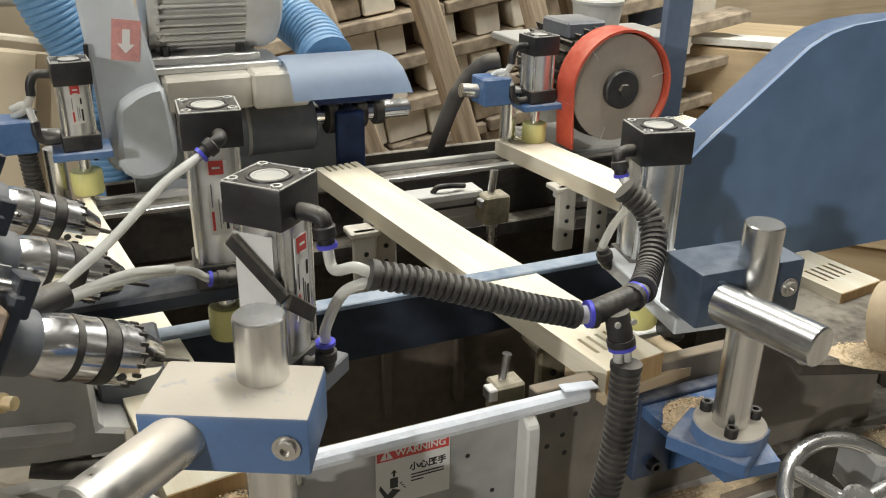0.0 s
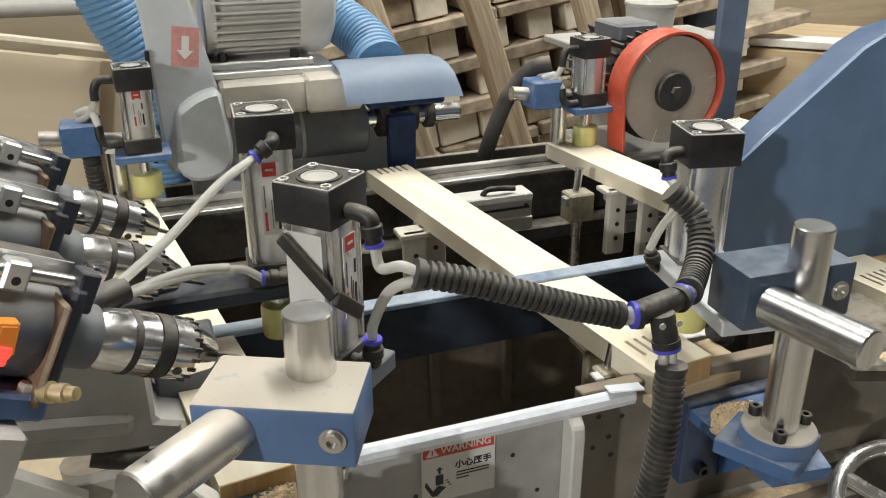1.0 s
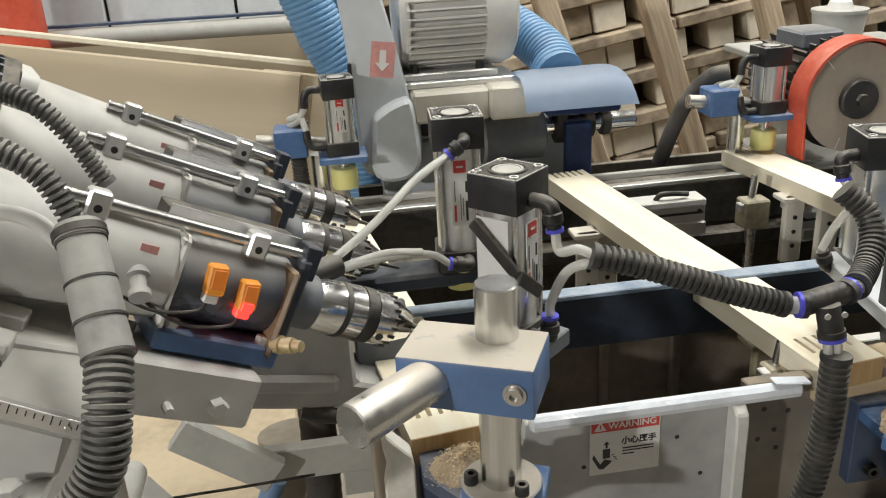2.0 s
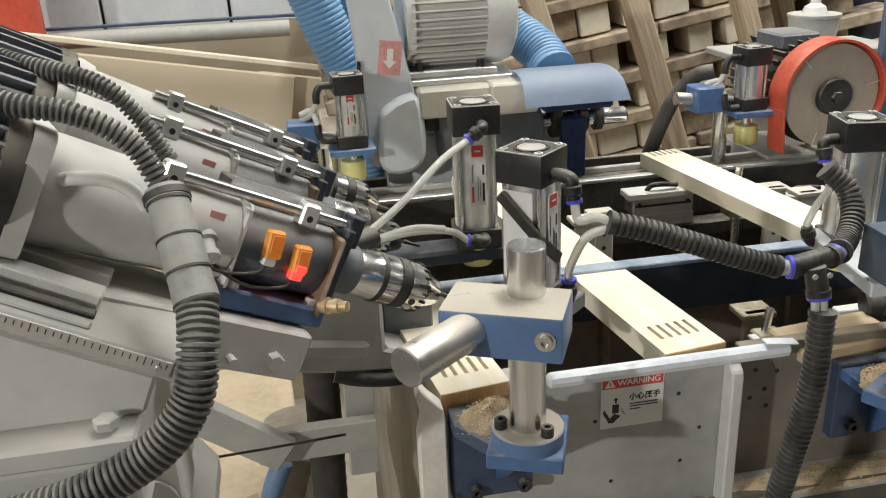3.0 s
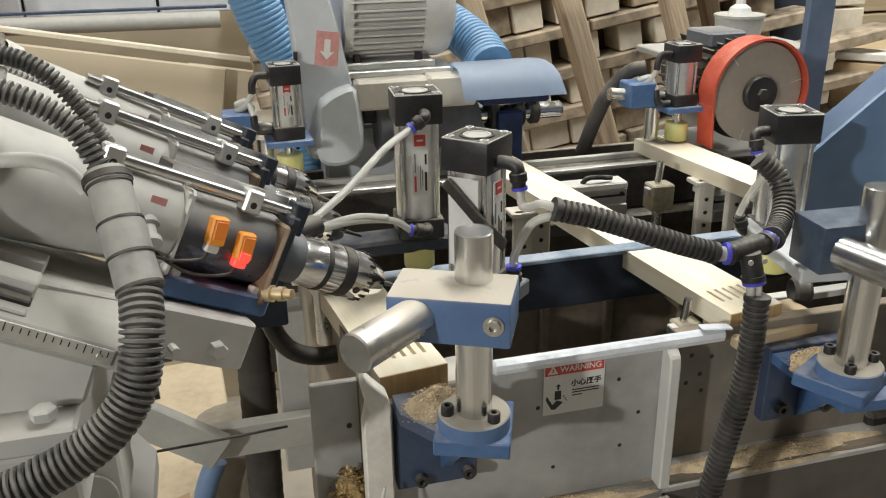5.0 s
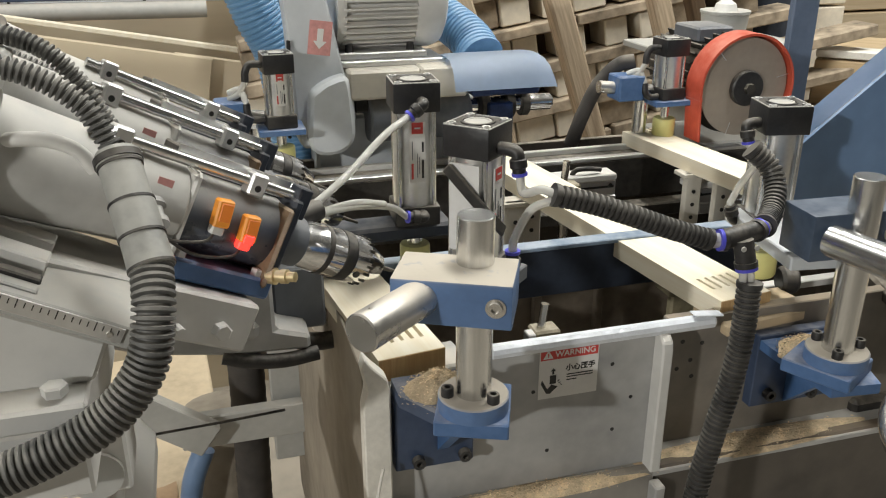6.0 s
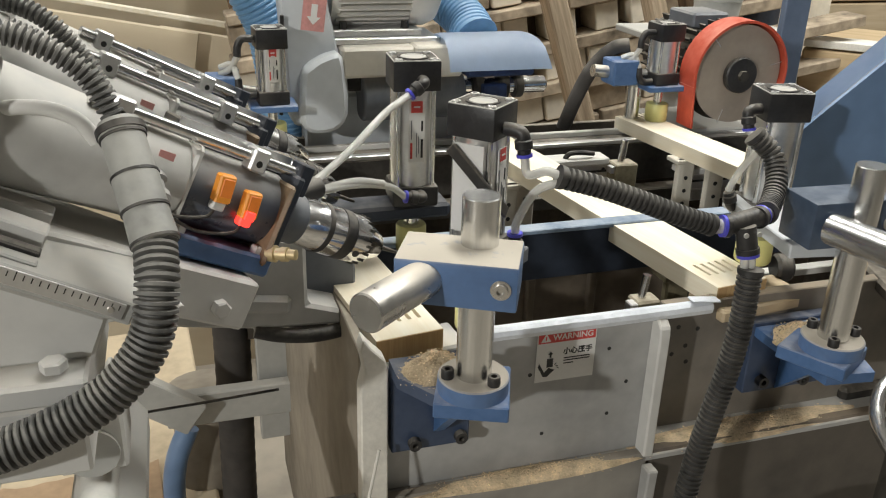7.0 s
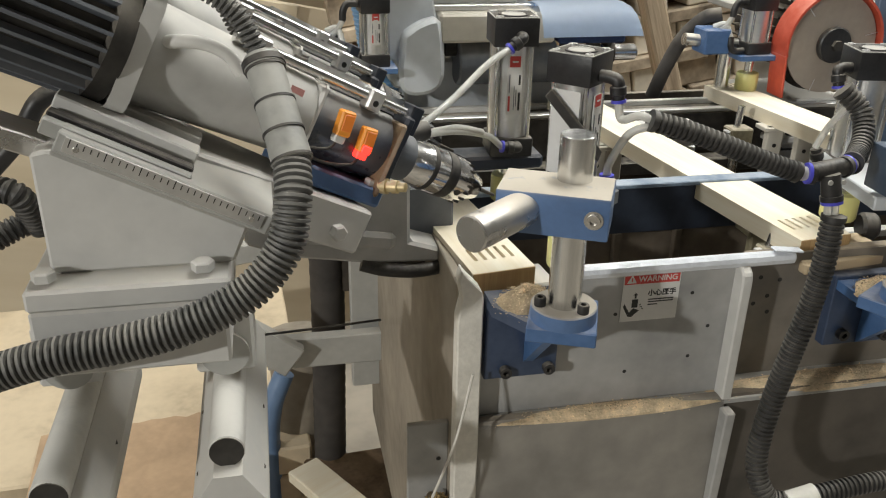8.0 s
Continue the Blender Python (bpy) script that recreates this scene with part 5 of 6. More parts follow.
    p("guard_bulge", prism([(-0.022, 0.996), (-0.002, 1.01), (0.016, 1.017), (0.03, 1.018), (0.034, 0.997), (0.037, 0.962), (0.0375, 0.942), (0.035, 0.929), (0.029, 0.92), (0.019, 0.914), (0.006, 0.911), (-0.008, 0.911), (-0.019, 0.915), (-0.026, 0.924), (-0.027, 0.94)], 0.03, Matrix(((1, 0, 0, 0), (0, 0, 1, 0.662), (0, 1, 0, 0), (0, 0, 0, 1))), bev=0.006), GREY_BLUE, "lower bulge of the belt guard")
    p("guard_slot", box((-0.047, 0.68, 1.0), (0.005, 0.004, 0.13), 0.001, Matrix.Rotation(radians(3), 3, "Y")), BLACK)
    lab = p("arrow_label", box((-0.002, 0.6845, 1.065), (0.030, 0.001, 0.044), 0, Matrix.Rotation(radians(8), 3, "Y")), PINKLABEL, "red label with a white arrow", None, False)
    p("arrow", prism([(0, -0.014), (0.009, -0.004), (0.004, -0.004), (0.004, 0.012), (-0.004, 0.012), (-0.004, -0.004), (-0.009, -0.004)], 0.001, Matrix(((0.99, 0.14, 0, -0.002), (0, 0, -1, 0.6842), (-0.14, 0.99, 0, 1.065), (0, 0, 0, 1)))), PAPER, "", lab, False)
    p("pedestal", box((0.12, 0.78, 0.80), (0.26, 0.12, 0.30), 0.004), GREY_BLUE)
    return ob


cutter_head()
hose("dust_hose", [(-0.15, 0.81, 1.26), (-0.098, 0.81, 1.155), (-0.072, 0.81, 1.085), (-0.047, 0.81, 1.03), (-0.034, 0.81, 0.948), (-0.031, 0.81, 0.86)], 0.034, BLUEHOSE, "translucent blue spiral dust hose", 0.0075, 0.0016, 24)
hose("dust_hose", [(-0.06, 0.92, 1.26), (-0.03, 0.91, 1.15), (-0.01, 0.90, 1.05)], 0.03, BLUEHOSE, "translucent blue spiral dust hose", 0.0075, 0.0016, 24)
hose("dust_hose", [(0.17, 0.86, 1.09), (0.21, 0.83, 1.065), (0.235, 0.78, 1.04), (0.24, 0.74, 1.02)], 0.032, BLUEHOSE, "translucent blue spiral dust hose", 0.0075, 0.0016, 24)


# ---- saw ----
def saw():
    c = Vector((0.604, 0.62, 0.979))
    ob = thing("trim_saw", Matrix.Translation(c), "circular trim saw with a red half guard", "saw")
    part("blade", rod((0, -0.0012, 0), (0, 0.0012, 0), 0.071, seg=72), BLADE, ob, "brown-tinged steel saw blade")
    for k in range(3):
        a = 2.3 + k * 2.1
        part("blade_slot", box((0.064 * math.cos(a), -0.0014, 0.064 * math.sin(a)), (0.02, 0.0006, 0.0012), 0, Matrix.Rotation(-a, 3, "Y")), ALU, ob, smooth=False)
    hub = part("flange", rod((0, -0.012, 0), (0, -0.001, 0), 0.026, seg=36, bev=0.002), BLACK, ob, "black blade flange")
    part("arbor_nut", rod((0, -0.018, 0), (0, -0.011, 0), 0.008, seg=6), DARKIRON, hub)
    bm = bmesh.new()
    n, rings = 40, []
    for y, r in ((-0.010, 0.0775), (0.030, 0.0775), (0.030, 0.0725), (-0.010, 0.074)):
        rings.append([bm.verts.new((r * math.cos(a), y, r * math.sin(a))) for a in (radians(-38 + 230 * k / n) for k in range(n + 1))])
    for a, b in zip(rings, rings[1:] + rings[:1]):
        for k in range(n):
            bm.faces.new((a[k], a[k + 1], b[k + 1], b[k]))
    for k in (0, n):
        bm.faces.new([r[k] for r in rings])
    bmesh.ops.recalc_face_normals(bm, faces=bm.faces)
    part("guard", bm, RED, ob, "faded red half guard")
    part("guard_tail", box((-0.0725, 0.010, -0.045), (0.004, 0.040, 0.062), 0.001, Matrix.Rotation(radians(-4), 3, "Y")), RED, ob)
    part("guard_back", rod((0, 0.028, 0), (0, 0.032, 0), 0.074, seg=48), DARKIRON, ob)
    mot = part("motor", rod((-0.01, 0.03, 0.01), (-0.01, 0.17, 0.01), 0.052, seg=36), DARKIRON, ob, "dark finned saw motor")
    for k in range(26):
        q = Matrix.Rotation(2 * math.pi * k / 26, 3, "Y")
        part("cooling_fin", box(Vector((-0.01, 0.1, 0.01)) + q @ Vector((0, 0, 0.056)), (0.0025, 0.12, 0.012), 0, q), DARKIRON, mot, smooth=False)
    part("terminal_box", box((-0.02, 0.09, 0.068), (0.06, 0.07, 0.022), 0.003), SLATE, mot)
    part("saw_carriage", box((0.0, 0.10, -0.12), (0.14, 0.14, 0.06), 0.003), GREY, ob)
    return ob


saw()


def column():
    ob = thing("steel_column", pose(0.83, 0.80, 0.0), "blue painted steel column", "column")
    part("shaft", box((0.0, 0.0, 0.75), (0.050, 0.014, 1.5), 0.002), BLUE_COLUMN, ob, smooth=False)
    part("edge_flange", box((0.020, 0.02, 0.75), (0.008, 0.04, 1.5), 0.001), BLUE_DARK, ob, smooth=False)
    return ob


column()


# ---- big blue guard at the outfeed ----
def blue_guard():
    ob = thing("blue_sheet_guard", pose(0.5, 0.2, 0.9), "large blue sheet metal guard with a sloping edge", "guard")
    m = ob.matrix_basis.inverted()
    face = Matrix(((1, 0, 0, 0), (0, 0, 1, 0.235), (0, 1, 0, 0), (0, 0, 0, 1)))
    prof = [(0.402, 0.916), (0.394, 1.002), (0.436, 1.035), (0.525, 1.103), (0.548, 1.114), (0.574, 1.120), (0.612, 1.123), (0.95, 1.124), (0.95, 0.90), (0.68, 0.900), (0.567, 0.901), (0.54, 0.906)]
    bm = prism(prof, 0.004, face)
    bmesh.ops.transform(bm, matrix=m, verts=bm.verts)
    part("face_sheet", bm, BLUE_SHEET, ob, smooth=False)
    # the folded rim runs along the sloping edge
    rim = [(0.394, 0.2395, 1.002), (0.436, 0.2395, 1.035), (0.525, 0.2395, 1.103), (0.548, 0.2395, 1.114), (0.574, 0.2395, 1.120), (0.612, 0.2395, 1.123), (0.95, 0.2395, 1.124)]
    bm = bmesh.new()
    rows = [[bm.verts.new((x, y + d, z)) for x, y, z in rim] for d in (0.0, 0.03)]
    for k in range(len(rim) - 1):
        bm.faces.new((rows[0][k], rows[0][k + 1], rows[1][k + 1], rows[1][k]))
    bmesh.ops.solidify(bm, geom=bm.faces[:], thickness=0.003)
    bmesh.ops.recalc_face_normals(bm, faces=bm.faces)
    bmesh.ops.transform(bm, matrix=m, verts=bm.verts)
    part("folded_rim", bm, BLUE_SHEET, ob, smooth=False)
    return ob


blue_guard()


# ---- outfeed odds and ends ----
def roller_knob():
    ob = thing("wooden_roller", pose(0.488, 0.085, 0.924, 78, 0, 20), "wooden roller with a blue cap on the outfeed", "roller")
    part("ring", lathe([(0, 0.022), (0.002, 0.028), (0.016, 0.030), (0.022, 0.026), (0.022, 0.018), (0.004, 0.017)], (0, 0, 0), (0, 0, 1), 40), BOARD_X, ob)
    part("cap", rod((0, 0, 0.0), (0, 0, 0.018), 0.012, seg=24, bev=0.002), BLUE, ob, "blue plastic cap")
    return ob


roller_knob()
solid("rubber_foot", lathe([(0, 0.011), (0.003, 0.0135), (0.014, 0.0135), (0.017, 0.011)], (0, 0, 0), (1, -0.25, 0), 24), BLACK, pose(0.357, 0.180, 0.893), "black rubber foot beside the board end", "rubber foot")
solid("outfeed_strip", box((0, 0, 0), (0.16, 0.012, 0.008), 0.001), WHITE, pose(0.425, 0.20, 0.876), "white strip along the outfeed edge", "strip", smooth=False)
solid("outfeed_plate", box((0, 0, 0), (0.20, 0.13, 0.014), 0.003), DARK_BROWN, pose(0.535, 0.115, 0.889, 0, 0, -20), "grimy outfeed plate with sawdust", "plate")
solid("outfeed_ledge", box((0, 0, 0), (0.10, 0.05, 0.05), 0.003), GREY_DIRTY, pose(0.515, 0.045, 0.802, 0, 0, -14), "pale grey ledge below the outfeed plate", "ledge", smooth=False)
heap("sawdust_heap", 0.485, 0.072, 0.8955, 0.045, 0.018, 0.009, SAWDUST, "sawdust spilled along the outfeed plate", 11, -30)
heap("sawdust_heap", 0.515, 0.045, 0.827, 0.045, 0.022, 0.010, SAWDUST, "sawdust lying on the pale ledge", 13, -14)


def handwheel():
    ob = thing("handwheel", pose(0.432, 0.025, 0.802, 32, -14, 0), "chromed handwheel below the outfeed", "handwheel")
    pts = [(0.052 * math.cos(a), 0.052 * math.sin(a), 0) for a in (2 * math.pi * k / 24 for k in range(25))]
    part("rim", sweep(pts, 0.0065, 14, n=3), CHROME, ob, "bright rim")
    part("hub", rod((0, 0, -0.012), (0, 0, 0.012), 0.014, seg=24, bev=0.002), CHROME, ob)
    for k in range(3):
        a = 2 * math.pi * k / 3
        part("spoke", rod((0.01 * math.cos(a), 0.01 * math.sin(a), 0), (0.05 * math.cos(a), 0.05 * math.sin(a), 0), 0.006, seg=14), CHROME, ob)
    return ob


handwheel()
solid("side_cabinet", box((0, 0, 0), (0.24, 0.16, 0.78), 0.004), DARKIRON, pose(0.54, 0.20, 0.39), "grey machine cabinet under the outfeed", "cabinet", smooth=False)


# ---- under the drills: frame bars, duct, boards on the floor ----
def under_frame():
    ob = thing("under_frame", pose(-0.2, 0.3, 0.6), "pale grey welded frame bars below the drills", "frame")
    m = ob.matrix_basis.inverted()

    def bar(p0, p1, w, t, mat=GREY):
        p0, p1 = Vector(p0), Vector(p1)
        q = (p1 - p0).to_track_quat("X", "Z").to_matrix()
        bm = box((p0 + p1) / 2, ((p1 - p0).length, w, t), 0.002, q)
        bmesh.ops.transform(bm, matrix=m, verts=bm.verts)
        part("bar", bm, mat, ob, smooth=False)

    bar((-0.31, 0.585, 0.632), (-0.195, 0.585, 0.545), 0.02, 0.05)
    bar((-0.235, 0.612, 0.545), (-0.062, 0.612, 0.545), 0.02, 0.05)
    bar((-0.085, 0.64, 0.46), (-0.085, 0.64, 0.72), 0.02, 0.045)
    bar((-0.40, 0.68, 0.66), (-0.06, 0.68, 0.71), 0.02, 0.03)
    return ob


under_frame()


def feed_casting():
    """The carriage under the first chuck; it runs back while a board is thrown out."""
    ob = thing("feed_casting", pose(-0.13, 0.19, 0.90), "grey cast feed carriage with a black rubber edge", "casting")
    m = ob.matrix_basis.inverted()
    face = Matrix(((1, 0, 0, 0), (0, 0, 1, 0.185), (0, 1, 0, 0), (0, 0, 0, 1)))

    def p(nm, bm, mat, label="", smooth=False):
        bmesh.ops.transform(bm, matrix=m, verts=bm.verts)
        part(nm, bm, mat, ob, label, smooth)

    p("body", prism([(-0.235, 0.912), (-0.194, 0.897), (-0.130, 0.887), (-0.064, 0.884), (-0.064, 0.897), (-0.092, 0.906), (-0.092, 0.962), (-0.142, 0.972), (-0.183, 0.928), (-0.235, 0.932)], 0.05, face, bev=0.003), GREY_DIRTY)
    p("upright", box((-0.068, 0.232, 0.916), (0.044, 0.03, 0.058), 0.002), SLATE)
    p("ridge", box((-0.150, 0.186, 0.914), (0.09, 0.012, 0.016), 0.004, Matrix.Rotation(radians(8), 3, "Y")), GREY_DIRTY)
    p("rubber_edge", sweep([(-0.136, 0.188, 0.886), (-0.115, 0.186, 0.880), (-0.087, 0.185, 0.877), (-0.058, 0.187, 0.879)], 0.0065, 12), BLACK, "black rubber edge", True)
    return ob


CASTING = feed_casting()
solid("blue_carrier_block", box((0, 0, 0), (0.085, 0.03, 0.066), 0.002), BLUE_DARK, pose(-0.150, 0.262, 0.925), "dark blue carrier block under the drills", "block", smooth=False)
hose("black_hose_loop", [(-0.122, 0.275, 0.985), (-0.126, 0.262, 0.945), (-0.126, 0.258, 0.904), (-0.112, 0.256, 0.868), (-0.086, 0.256, 0.853), (-0.05, 0.262, 0.852), (-0.01, 0.28, 0.86)], 0.0085, BLACK, "black hose looped under the chuck")


def swing_plate():
    """A grey plate with a screw that swings up beside the frame's end."""
    ob = thing("swing_plate", pose(-0.077, 0.13, 0.80), "grey steel flap beside the end of the frame", "flap")
    part("plate", box((-0.008, 0.0, 0.045), (0.038, 0.006, 0.13), 0.001), GREY_DIRTY, ob, smooth=False)
    part("chip_tray", box((-0.004, -0.018, -0.012), (0.05, 0.034, 0.006), 0.001), GREY_DIRTY, ob, smooth=False)
    part("screw", rod((-0.006, -0.0032, 0.03), (-0.006, -0.005, 0.03), 0.003, seg=12), STEEL_DUSTY, ob)
    part("hole", rod((0.002, -0.0031, 0.07), (0.002, -0.0036, 0.07), 0.0022, seg=12), INK, ob)
    return ob


FLAP = swing_plate()
CHIP_HEAP = heap("chip_mound", 0, 0, 0, 0.024, 0.016, 0.045, CHIPS, "coarse wood chips heaped on the tray", 17, flakes=1200, size=0.0022, parent=FLAP)
CHIP_HEAP.matrix_basis = pose(0.0, -0.018, -0.009)
hose("dark_duct", [(-0.137, 0.70, 0.78), (-0.137, 0.70, 0.58), (-0.142, 0.70, 0.36), (-0.15, 0.70, 0.0)], 0.027, DARKCLOTH, "dark flexible duct below the drills", 0.022, 0.0006, 24, "duct")
hose("brown_sack", [(-0.190, 0.80, 0.47), (-0.186, 0.79, 0.40), (-0.192, 0.79, 0.25), (-0.195, 0.80, 0.0)], 0.05, TAN, "brown paper sack under the frame", category="sack")
hose("blue_sheeting", [(-0.212, 0.72, 0.44), (-0.236, 0.71, 0.38), (-0.244, 0.715, 0.28), (-0.24, 0.72, 0.0)], 0.017, BLUE_SHEET, "crumpled blue plastic sheeting beside the sack", category="sheeting")
hose("hanging_string", [(-0.057, 0.08, 0.83), (-0.075, 0.06, 0.78), (-0.10, 0.05, 0.72), (-0.12, 0.05, 0.66)], 0.0012, WORN_WHITE, "frayed pale string hanging from the frame", seg=6, category="string")
hose("black_cable", [(-0.42, 0.24, 0.80), (-0.28, 0.20, 0.815), (-0.20, 0.19, 0.822), (-0.12, 0.18, 0.832)], 0.0012, BLACK, "thin black cable slung below the drills", seg=6, category="cable")
solid("scrap_board", box((0, 0, 0), (0.26, 0.055, 0.02), 0.002), PINE, pose(-0.125, 0.50, 0.327, 0, 0, -58), "pale scrap board lying below the drills", "scrap board", "scrap boards")
solid("scrap_board", box((0, 0, 0), (0.16, 0.06, 0.018), 0.002), BOARD_X, pose(-0.03, 0.42, 0.305, 0, 0, 30), "pale scrap board lying below the drills", "scrap board", "scrap boards")
solid("scrap_board", box((0, 0, 0), (0.22, 0.05, 0.016), 0.002), BOARD_X, pose(0.02, 0.62, 0.305, 0, 0, 60), "pale scrap board lying below the drills", "scrap board", "scrap boards")
plank_stack("scrap_pile", -0.02, 0.50, 0.0, 0.30, 0.42, 6, 0.048, PALLET_Z, "low pile of brown scrap boards under the machine", 4, 21)
plank_stack("sheet_pile", -0.55, 0.98, 0.0, 0.72, 0.62, 5, 0.06, DUSTY_SHEET, "pile of plywood sheets coated with sawdust", 3, 22)


def torn_sheet():
    """A thin brown sheet whose far edge is torn."""
    rnd = random.Random(8)
    far = [(-0.18 + 0.02 * k, 0.12 + 0.012 * noise.noise((k * 0.7, 2.0, 0)) + rnd.uniform(-0.004, 0.004)) for k in range(19)]
    return solid("brown_sheet", prism([(0.18, -0.2), (-0.18, -0.2)] + far, 0.004, Matrix()), KRAFT, pose(-0.44, 0.70, 0.3005, 0, 0, 4), "torn brown sheet lying on the dusty plywood", "sheet", smooth=False)


torn_sheet()
# ---- behind the machine ----
solid("plywood_sheet", box((0, 0, 0.36), (0.80, 0.018, 0.9), 0.003), PLY, pose(-0.66, 1.62, 0.16, -3, 10.5, 0), "pale plywood sheet leaning with a sloping edge", "sheet", "plywood sheets", smooth=False)
solid("plywood_sheet", box((0, 0, 0.36), (0.60, 0.018, 0.9), 0.003), PLY, pose(-0.06, 1.66, 0.045, -3, 10.5, 0), "pale plywood sheet leaning with a sloping edge", "sheet", "plywood sheets", smooth=False)
solid("edge_batten", box((0, 0, 0), (1.5, 0.02, 0.012), 0.002), PINE, pose(-0.40, 1.60, 0.972, 0, 10.5, 0), "thin pale batten along the sheets' top edge", "batten")
leaning_sheet("wall_board", (-0.5, 2.6, 0.0), (4.0, 0.02, 2.4), -3, 0, PLY, "tall pale wall board at the back")
solid("blue_cable_line", box((0, 0, 0), (1.7, 0.012, 0.008), 0.002), BLUE_NAVY, pose(-0.95, 1.80, 1.0165, 0, 0.3, 0), "thin dark blue line along the conduit", "trim", smooth=False)


def back_panels():
    ob = thing("panel_row", pose(-0.75, 1.95, 1.235), "row of pale blue-grey panels above the conduit", "panel")
    for k in range(5):
        part("panel", box((-0.64 + 0.32 * k, 0, 0), (0.312, 0.02, 0.5), 0.004), GREY_BLUE, ob, smooth=False)
    part("backing", box((0, 0.015, 0), (1.6, 0.01, 0.5), 0.002), DARKIRON, ob, smooth=False)


back_panels()
for k, (x, w, h, y) in enumerate(((-0.42, 0.12, 0.72, 1.75), (-0.24, 0.08, 0.80, 1.72), (-0.08, 0.14, 0.70, 1.78), (0.06, 0.10, 0.76, 1.74))):
    solid("pale_block", box((0, 0, h / 2), (w, 0.10, h), 0.004), PLY, pose(x, y, 0, 0, 0, 4 * k - 5), "pale sawn block standing behind the clamps", "block", "pale blocks")
pallet_stack()
for x0, w, mat in ((0.920, 0.046, TIMBER), (0.715, 0.040, TIMBER), (1.150, 0.040, TIMBER), (1.235, 0.030, PALLET_Z)):
    leaning_timber(x0, w, mat)
plank_stack("timber_stack", 0.95, 2.2, 0.0, 1.9, 0.6, 9, 0.13, CARD, "stack of pale cut blocks behind the pallets", 4, 31)
plank_stack("timber_stack", 1.99, 1.343, 0.0, 1.0, 0.5, 5, 0.167, YELLOW_TIMBER, "stack of thick yellow timber beside the column", -45, 33)
solid("pale_board", box((0, 0, 0), (1.0, 0.09, 0.02), 0.002), WORN_WHITE, pose(1.845, 1.195, 0.846, 0, 0, -45), "pale board lying on the yellow timber", "board", smooth=False)
plank_stack("timber_stack", 2.4, 2.9, 0.0, 2.2, 0.7, 8, 0.16, BOARD_X, "far stack of sawn timber", 0, 35)
solid("blue_drum", rod((0, 0, 0), (0, 0, 1.5), 0.11, seg=32, bev=0.005), BLUE_DARK, pose(1.33, 1.65, 0.0), "dark blue upright pipe behind the column", "pipe")


def oil_can():
    ob = thing("oil_can", pose(0.80, 0.98, 0.985), "grey oil can with a white spout behind the saw", "oil can")
    part("can", lathe([(0, 0.038), (0.05, 0.044), (0.052, 0.046), (0.056, 0.046)], (0, 0, 0), (0, 0, 1), 30), GREY, ob)
    part("spout", lathe([(0, 0.022), (0.012, 0.018), (0.018, 0.009), (0.09, 0.004)], (0, 0, 0.056), (0, 0, 1), 20), WHITE, ob, "white spout")
    return ob


oil_can()
def saw_stand():
    ob = thing("saw_stand", pose(0.78, 0.98, 0.0), "grey stand behind the saw that holds an oil can", "stand")
    part("shelf", box((0, 0, 0.979), (0.30, 0.14, 0.012), 0.002), GREY, ob)
    part("leg", box((0.0, 0.02, 0.4865), (0.10, 0.08, 0.973), 0.004), GREY, ob)


saw_stand()
hose("far_pipe", [(-1.9, 1.8, 0.992), (-0.9, 1.8, 0.988), (-0.12, 1.8, 0.982)], 0.021, GREY, "grey conduit along the back", category="pipe")
solid("red_post", rod((0, 0, 0), (0, 0, 1.6), 0.07, seg=24), RED, pose(-0.755, 1.74, 0.0), "red pipe post at the back", "post")


# ---- lamps ----
for lx, ly, lz, sx, sy, w in LAMPS:
    ob = thing("ceiling_lamp", pose(lx, ly, lz + 0.03), "white ceiling lamp with a long bright tube", "lamp", "ceiling lamps")
    part("housing", box((0, 0, 0.03), (sx + 0.05, sy + 0.05, 0.04), 0.004), WHITE, ob)
    part("suspension", rod((0, 0, 0.05), (0, 0, 0.775), 0.006, seg=10), GREY, ob)


def flood_lamp():
    ob = thing("flood_lamp", FLOOD, "grey flood lamp hung from the ceiling", "lamp")
    part("housing", box((0, 0, 0.05), (0.22, 0.18, 0.07), 0.01), GREY, ob)
    part("reflector", box((0, 0, 0.012), (0.18, 0.14, 0.004), 0.001), WHITE, ob)
    up = FLOOD.to_3x3().inverted() @ Vector((0, 0, 1))
    part("suspension", rod(up * 0.1 + Vector((0, 0, 0.06)), up * 1.45, 0.008, seg=10), GREY, ob)


flood_lamp()


# ---- what moves ----
def slide(t):
    """How far the boards still have to go to their station."""
    return min(1.0, max(0.0, (3.68 - t) / 1.12))


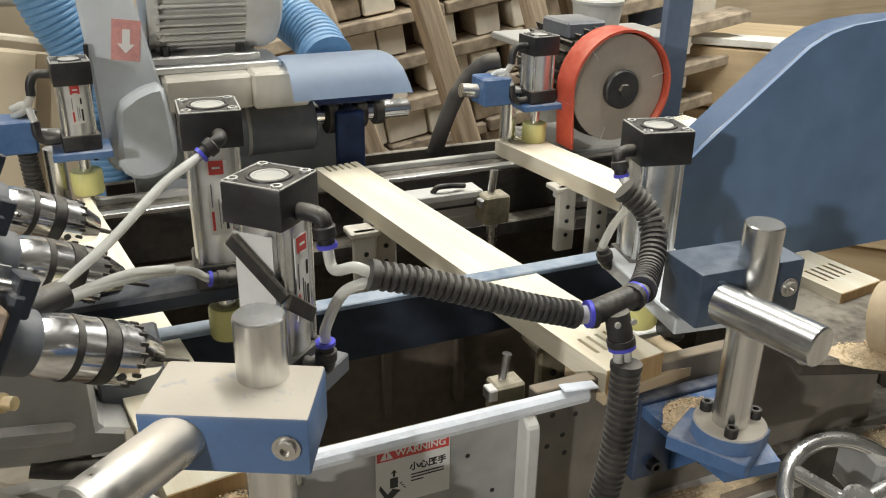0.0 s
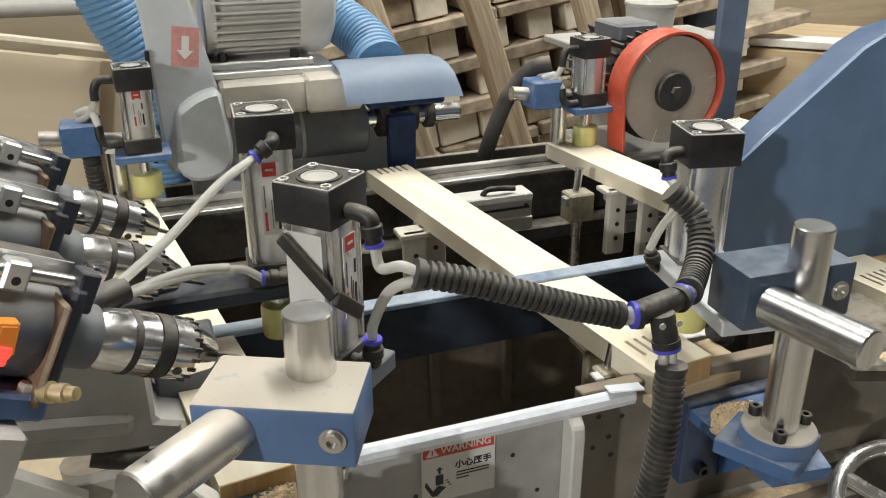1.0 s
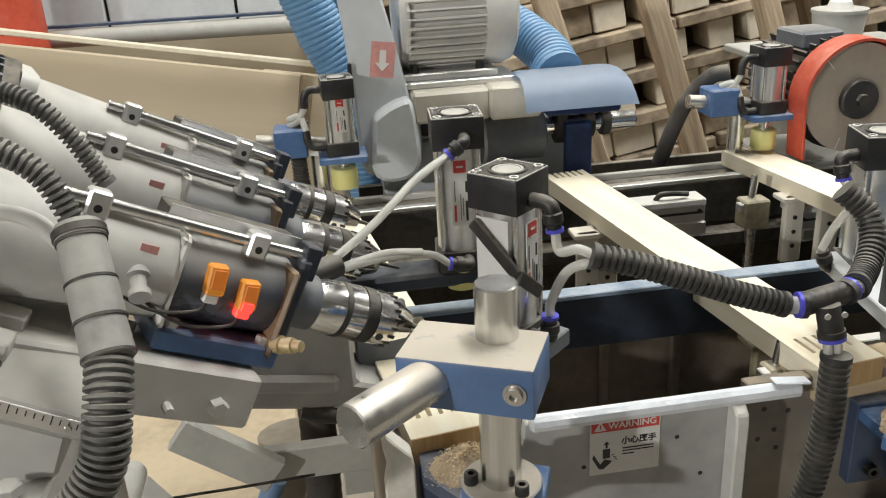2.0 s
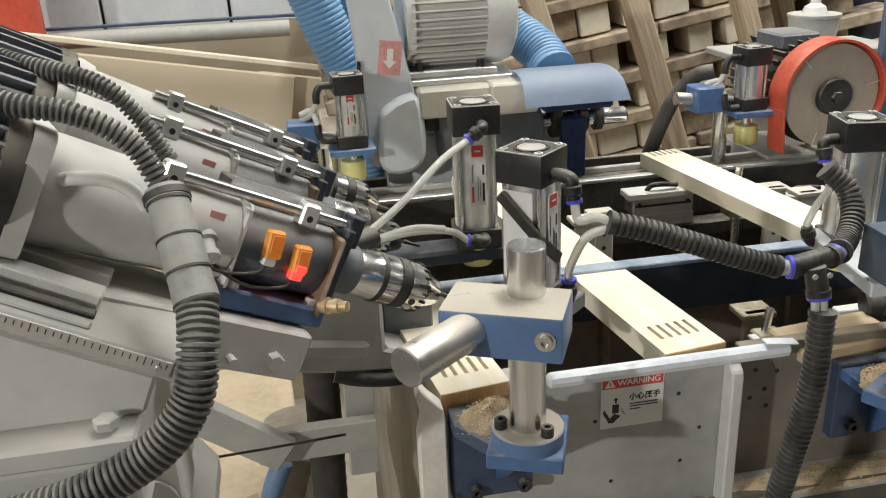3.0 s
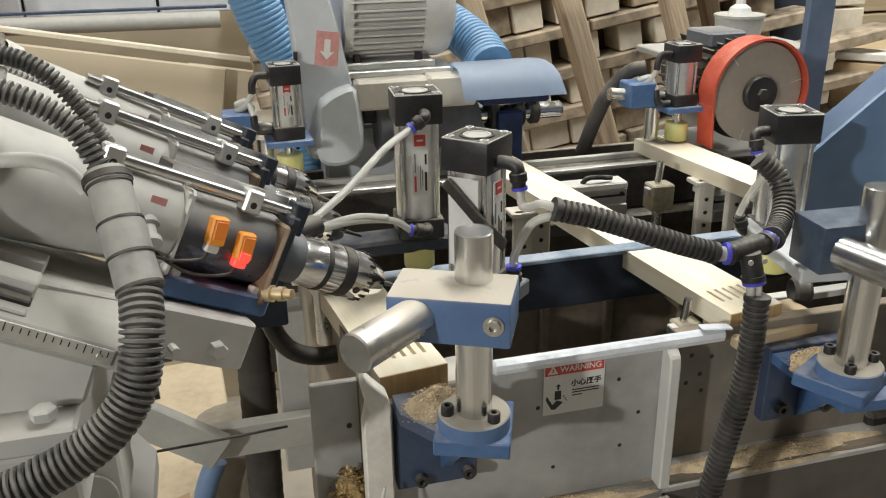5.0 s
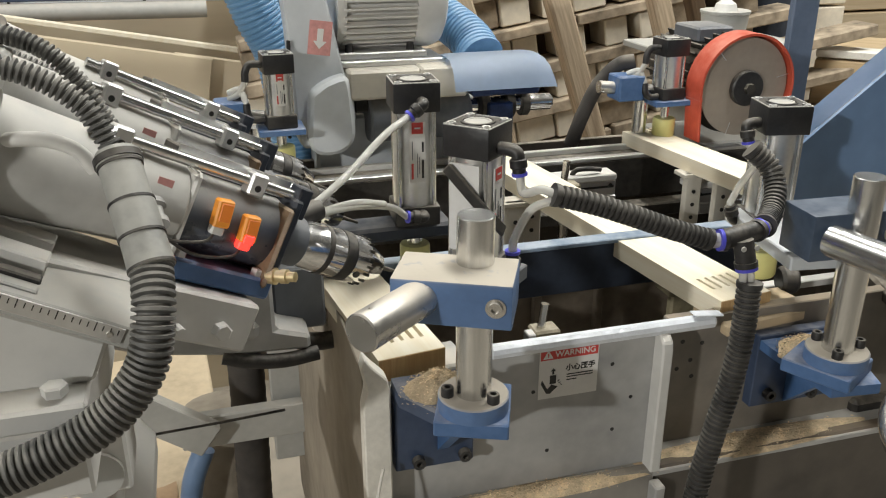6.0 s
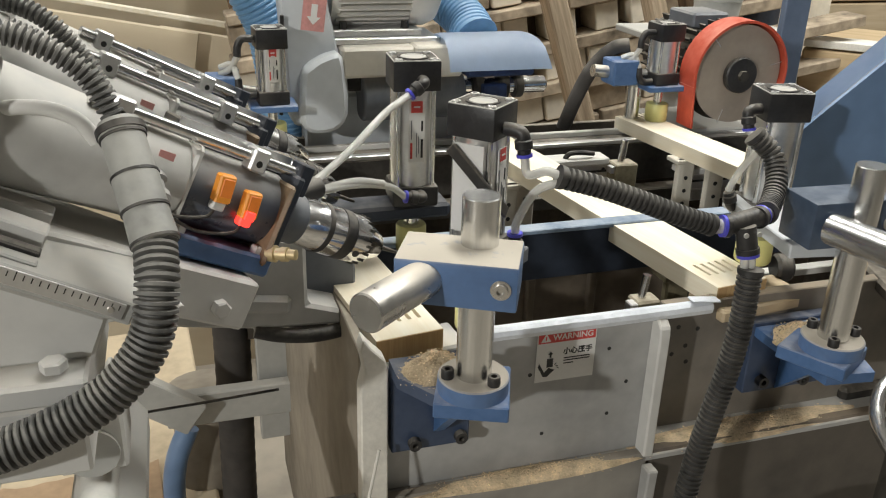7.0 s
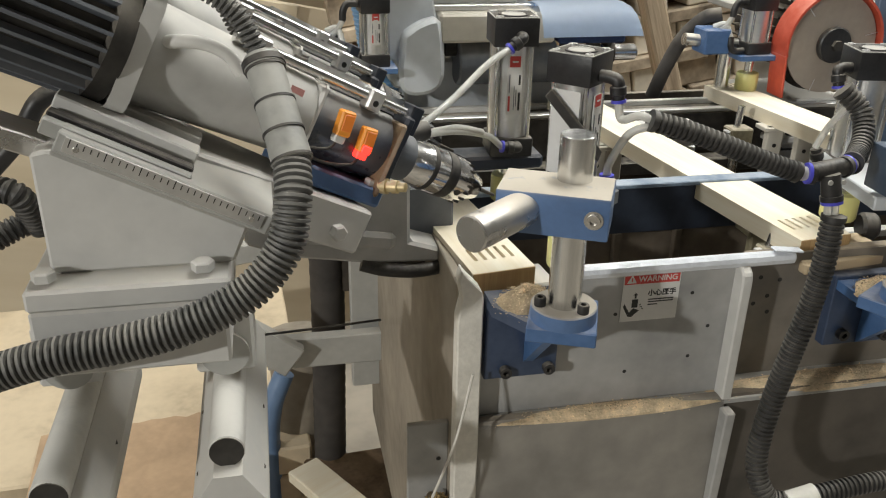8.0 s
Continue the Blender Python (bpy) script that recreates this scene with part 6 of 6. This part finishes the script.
def motions():
    stations = [(-0.050, 0.114), (0.262, 0.132), (0.524, 0.162), (0.80, 0.172)]
    for k in (1, 2, 3):
        rows = []
        for t in (0.0, 2.45, 2.56, 2.8, 3.1, 3.3, 3.5, 3.68, 3.8, 8.0):
            u = slide(t)
            (ax, ay), (bx, by) = stations[k - 1], stations[k]
            rows.append((t, pose(ax + (bx - ax) * u - 0.003 * (1 - u), ay + (by - ay) * u + 0.010 * (1 - u), 0.9055, 0, 0, BOARD_RZ)))
        walk(BOARDS[k], rows)
    x, y, z = -0.050, 0.114, 0.9055
    def thrown(near, far, roll):
        """The board's pose from the middles of its near and far ends and its turn about its length."""
        a, b = Vector(near), Vector(far)
        d = (b - a).normalized()
        s = Matrix.Rotation(radians(-roll), 3, d) @ d.cross(Vector((0, 0, 1))).normalized()
        u = s.cross(d)
        r = Matrix((s, d, u)).transposed().to_4x4()
        return Matrix.Translation(a - s * BOARD_W / 2) @ r

    walk(BOARDS[0], [
        (0.0, pose(x, y, z, 0, 0, BOARD_RZ)), (3.45, pose(x, y, z, 0, 0, BOARD_RZ)),
        (3.6, pose(x - 0.034, y - 0.004, z, -4, -2, BOARD_RZ + 1)),
        (3.7, thrown((-0.073, 0.11, 0.900), (-0.085, 0.61, 0.80), 4)), (3.8, thrown((-0.094, 0.11, 0.898), (-0.098, 0.607, 0.765), 8)),
        (3.9, thrown((-0.104, 0.11, 0.894), (-0.113, 0.610, 0.769), 24)), (4.0, thrown((-0.125, 0.11, 0.874), (-0.135, 0.614, 0.770), 62)),
        (4.1, thrown((-0.148, 0.11, 0.819), (-0.164, 0.614, 0.715), 84)), (4.2, thrown((-0.216, 0.12, 0.77), (-0.250, 0.606, 0.64), 100)),
        (4.35, thrown((-0.30, 0.20, 0.50), (-0.34, 0.68, 0.40), 120)), (4.6, thrown((-0.86, 0.74, 0.304), (-0.84, 1.26, 0.304), 180)), (8.0, thrown((-0.86, 0.74, 0.304), (-0.84, 1.26, 0.304), 180))])
    cx, cy, cz = -0.13, 0.19, 0.90
    walk(CASTING, [(t, pose(cx + d, cy, cz)) for t, d in ((0.0, 0.012), (3.25, 0.012), (3.5, -0.03), (3.7, -0.09), (4.0, -0.16), (5.7, -0.16), (6.0, -0.03), (6.4, 0.0), (8.0, 0.0))])
    for piston, stroke in MOVERS:
        walk(piston, [(0.0, pose(0, 0, 0)), (1.25, pose(0, 0, 0)), (1.65, pose(0, 0, stroke)), (4.75, pose(0, 0, stroke)), (5.3, pose(0, 0, 0)), (8.0, pose(0, 0, 0))])
    for dog, x0, y0, z0, k in ((DOG_NEAR, 0.256, 0.172, 0.892, 1.0), (DOG_FAR, 0.431, 0.55, 0.895, 0.92)):
        walk(dog, [(t, pose(x0 - k * d, y0, z0)) for t, d in ((0.0, 0.052), (0.3, 0.012), (0.55, 0.0), (4.8, 0.0), (5.6, 0.13), (6.2, 0.15), (6.5, 0.137), (7.0, 0.046), (7.4, 0.0), (8.0, 0.0))])
    fx, fy, fz = -0.077, 0.13, 0.80
    walk(FLAP, [(0.0, pose(fx, fy, fz - 0.16)), (3.5, pose(fx, fy, fz - 0.16)), (3.65, pose(fx, fy, fz)), (4.9, pose(fx, fy, fz)), (5.5, pose(fx, fy, fz - 0.16)), (8.0, pose(fx, fy, fz - 0.16))])


motions()
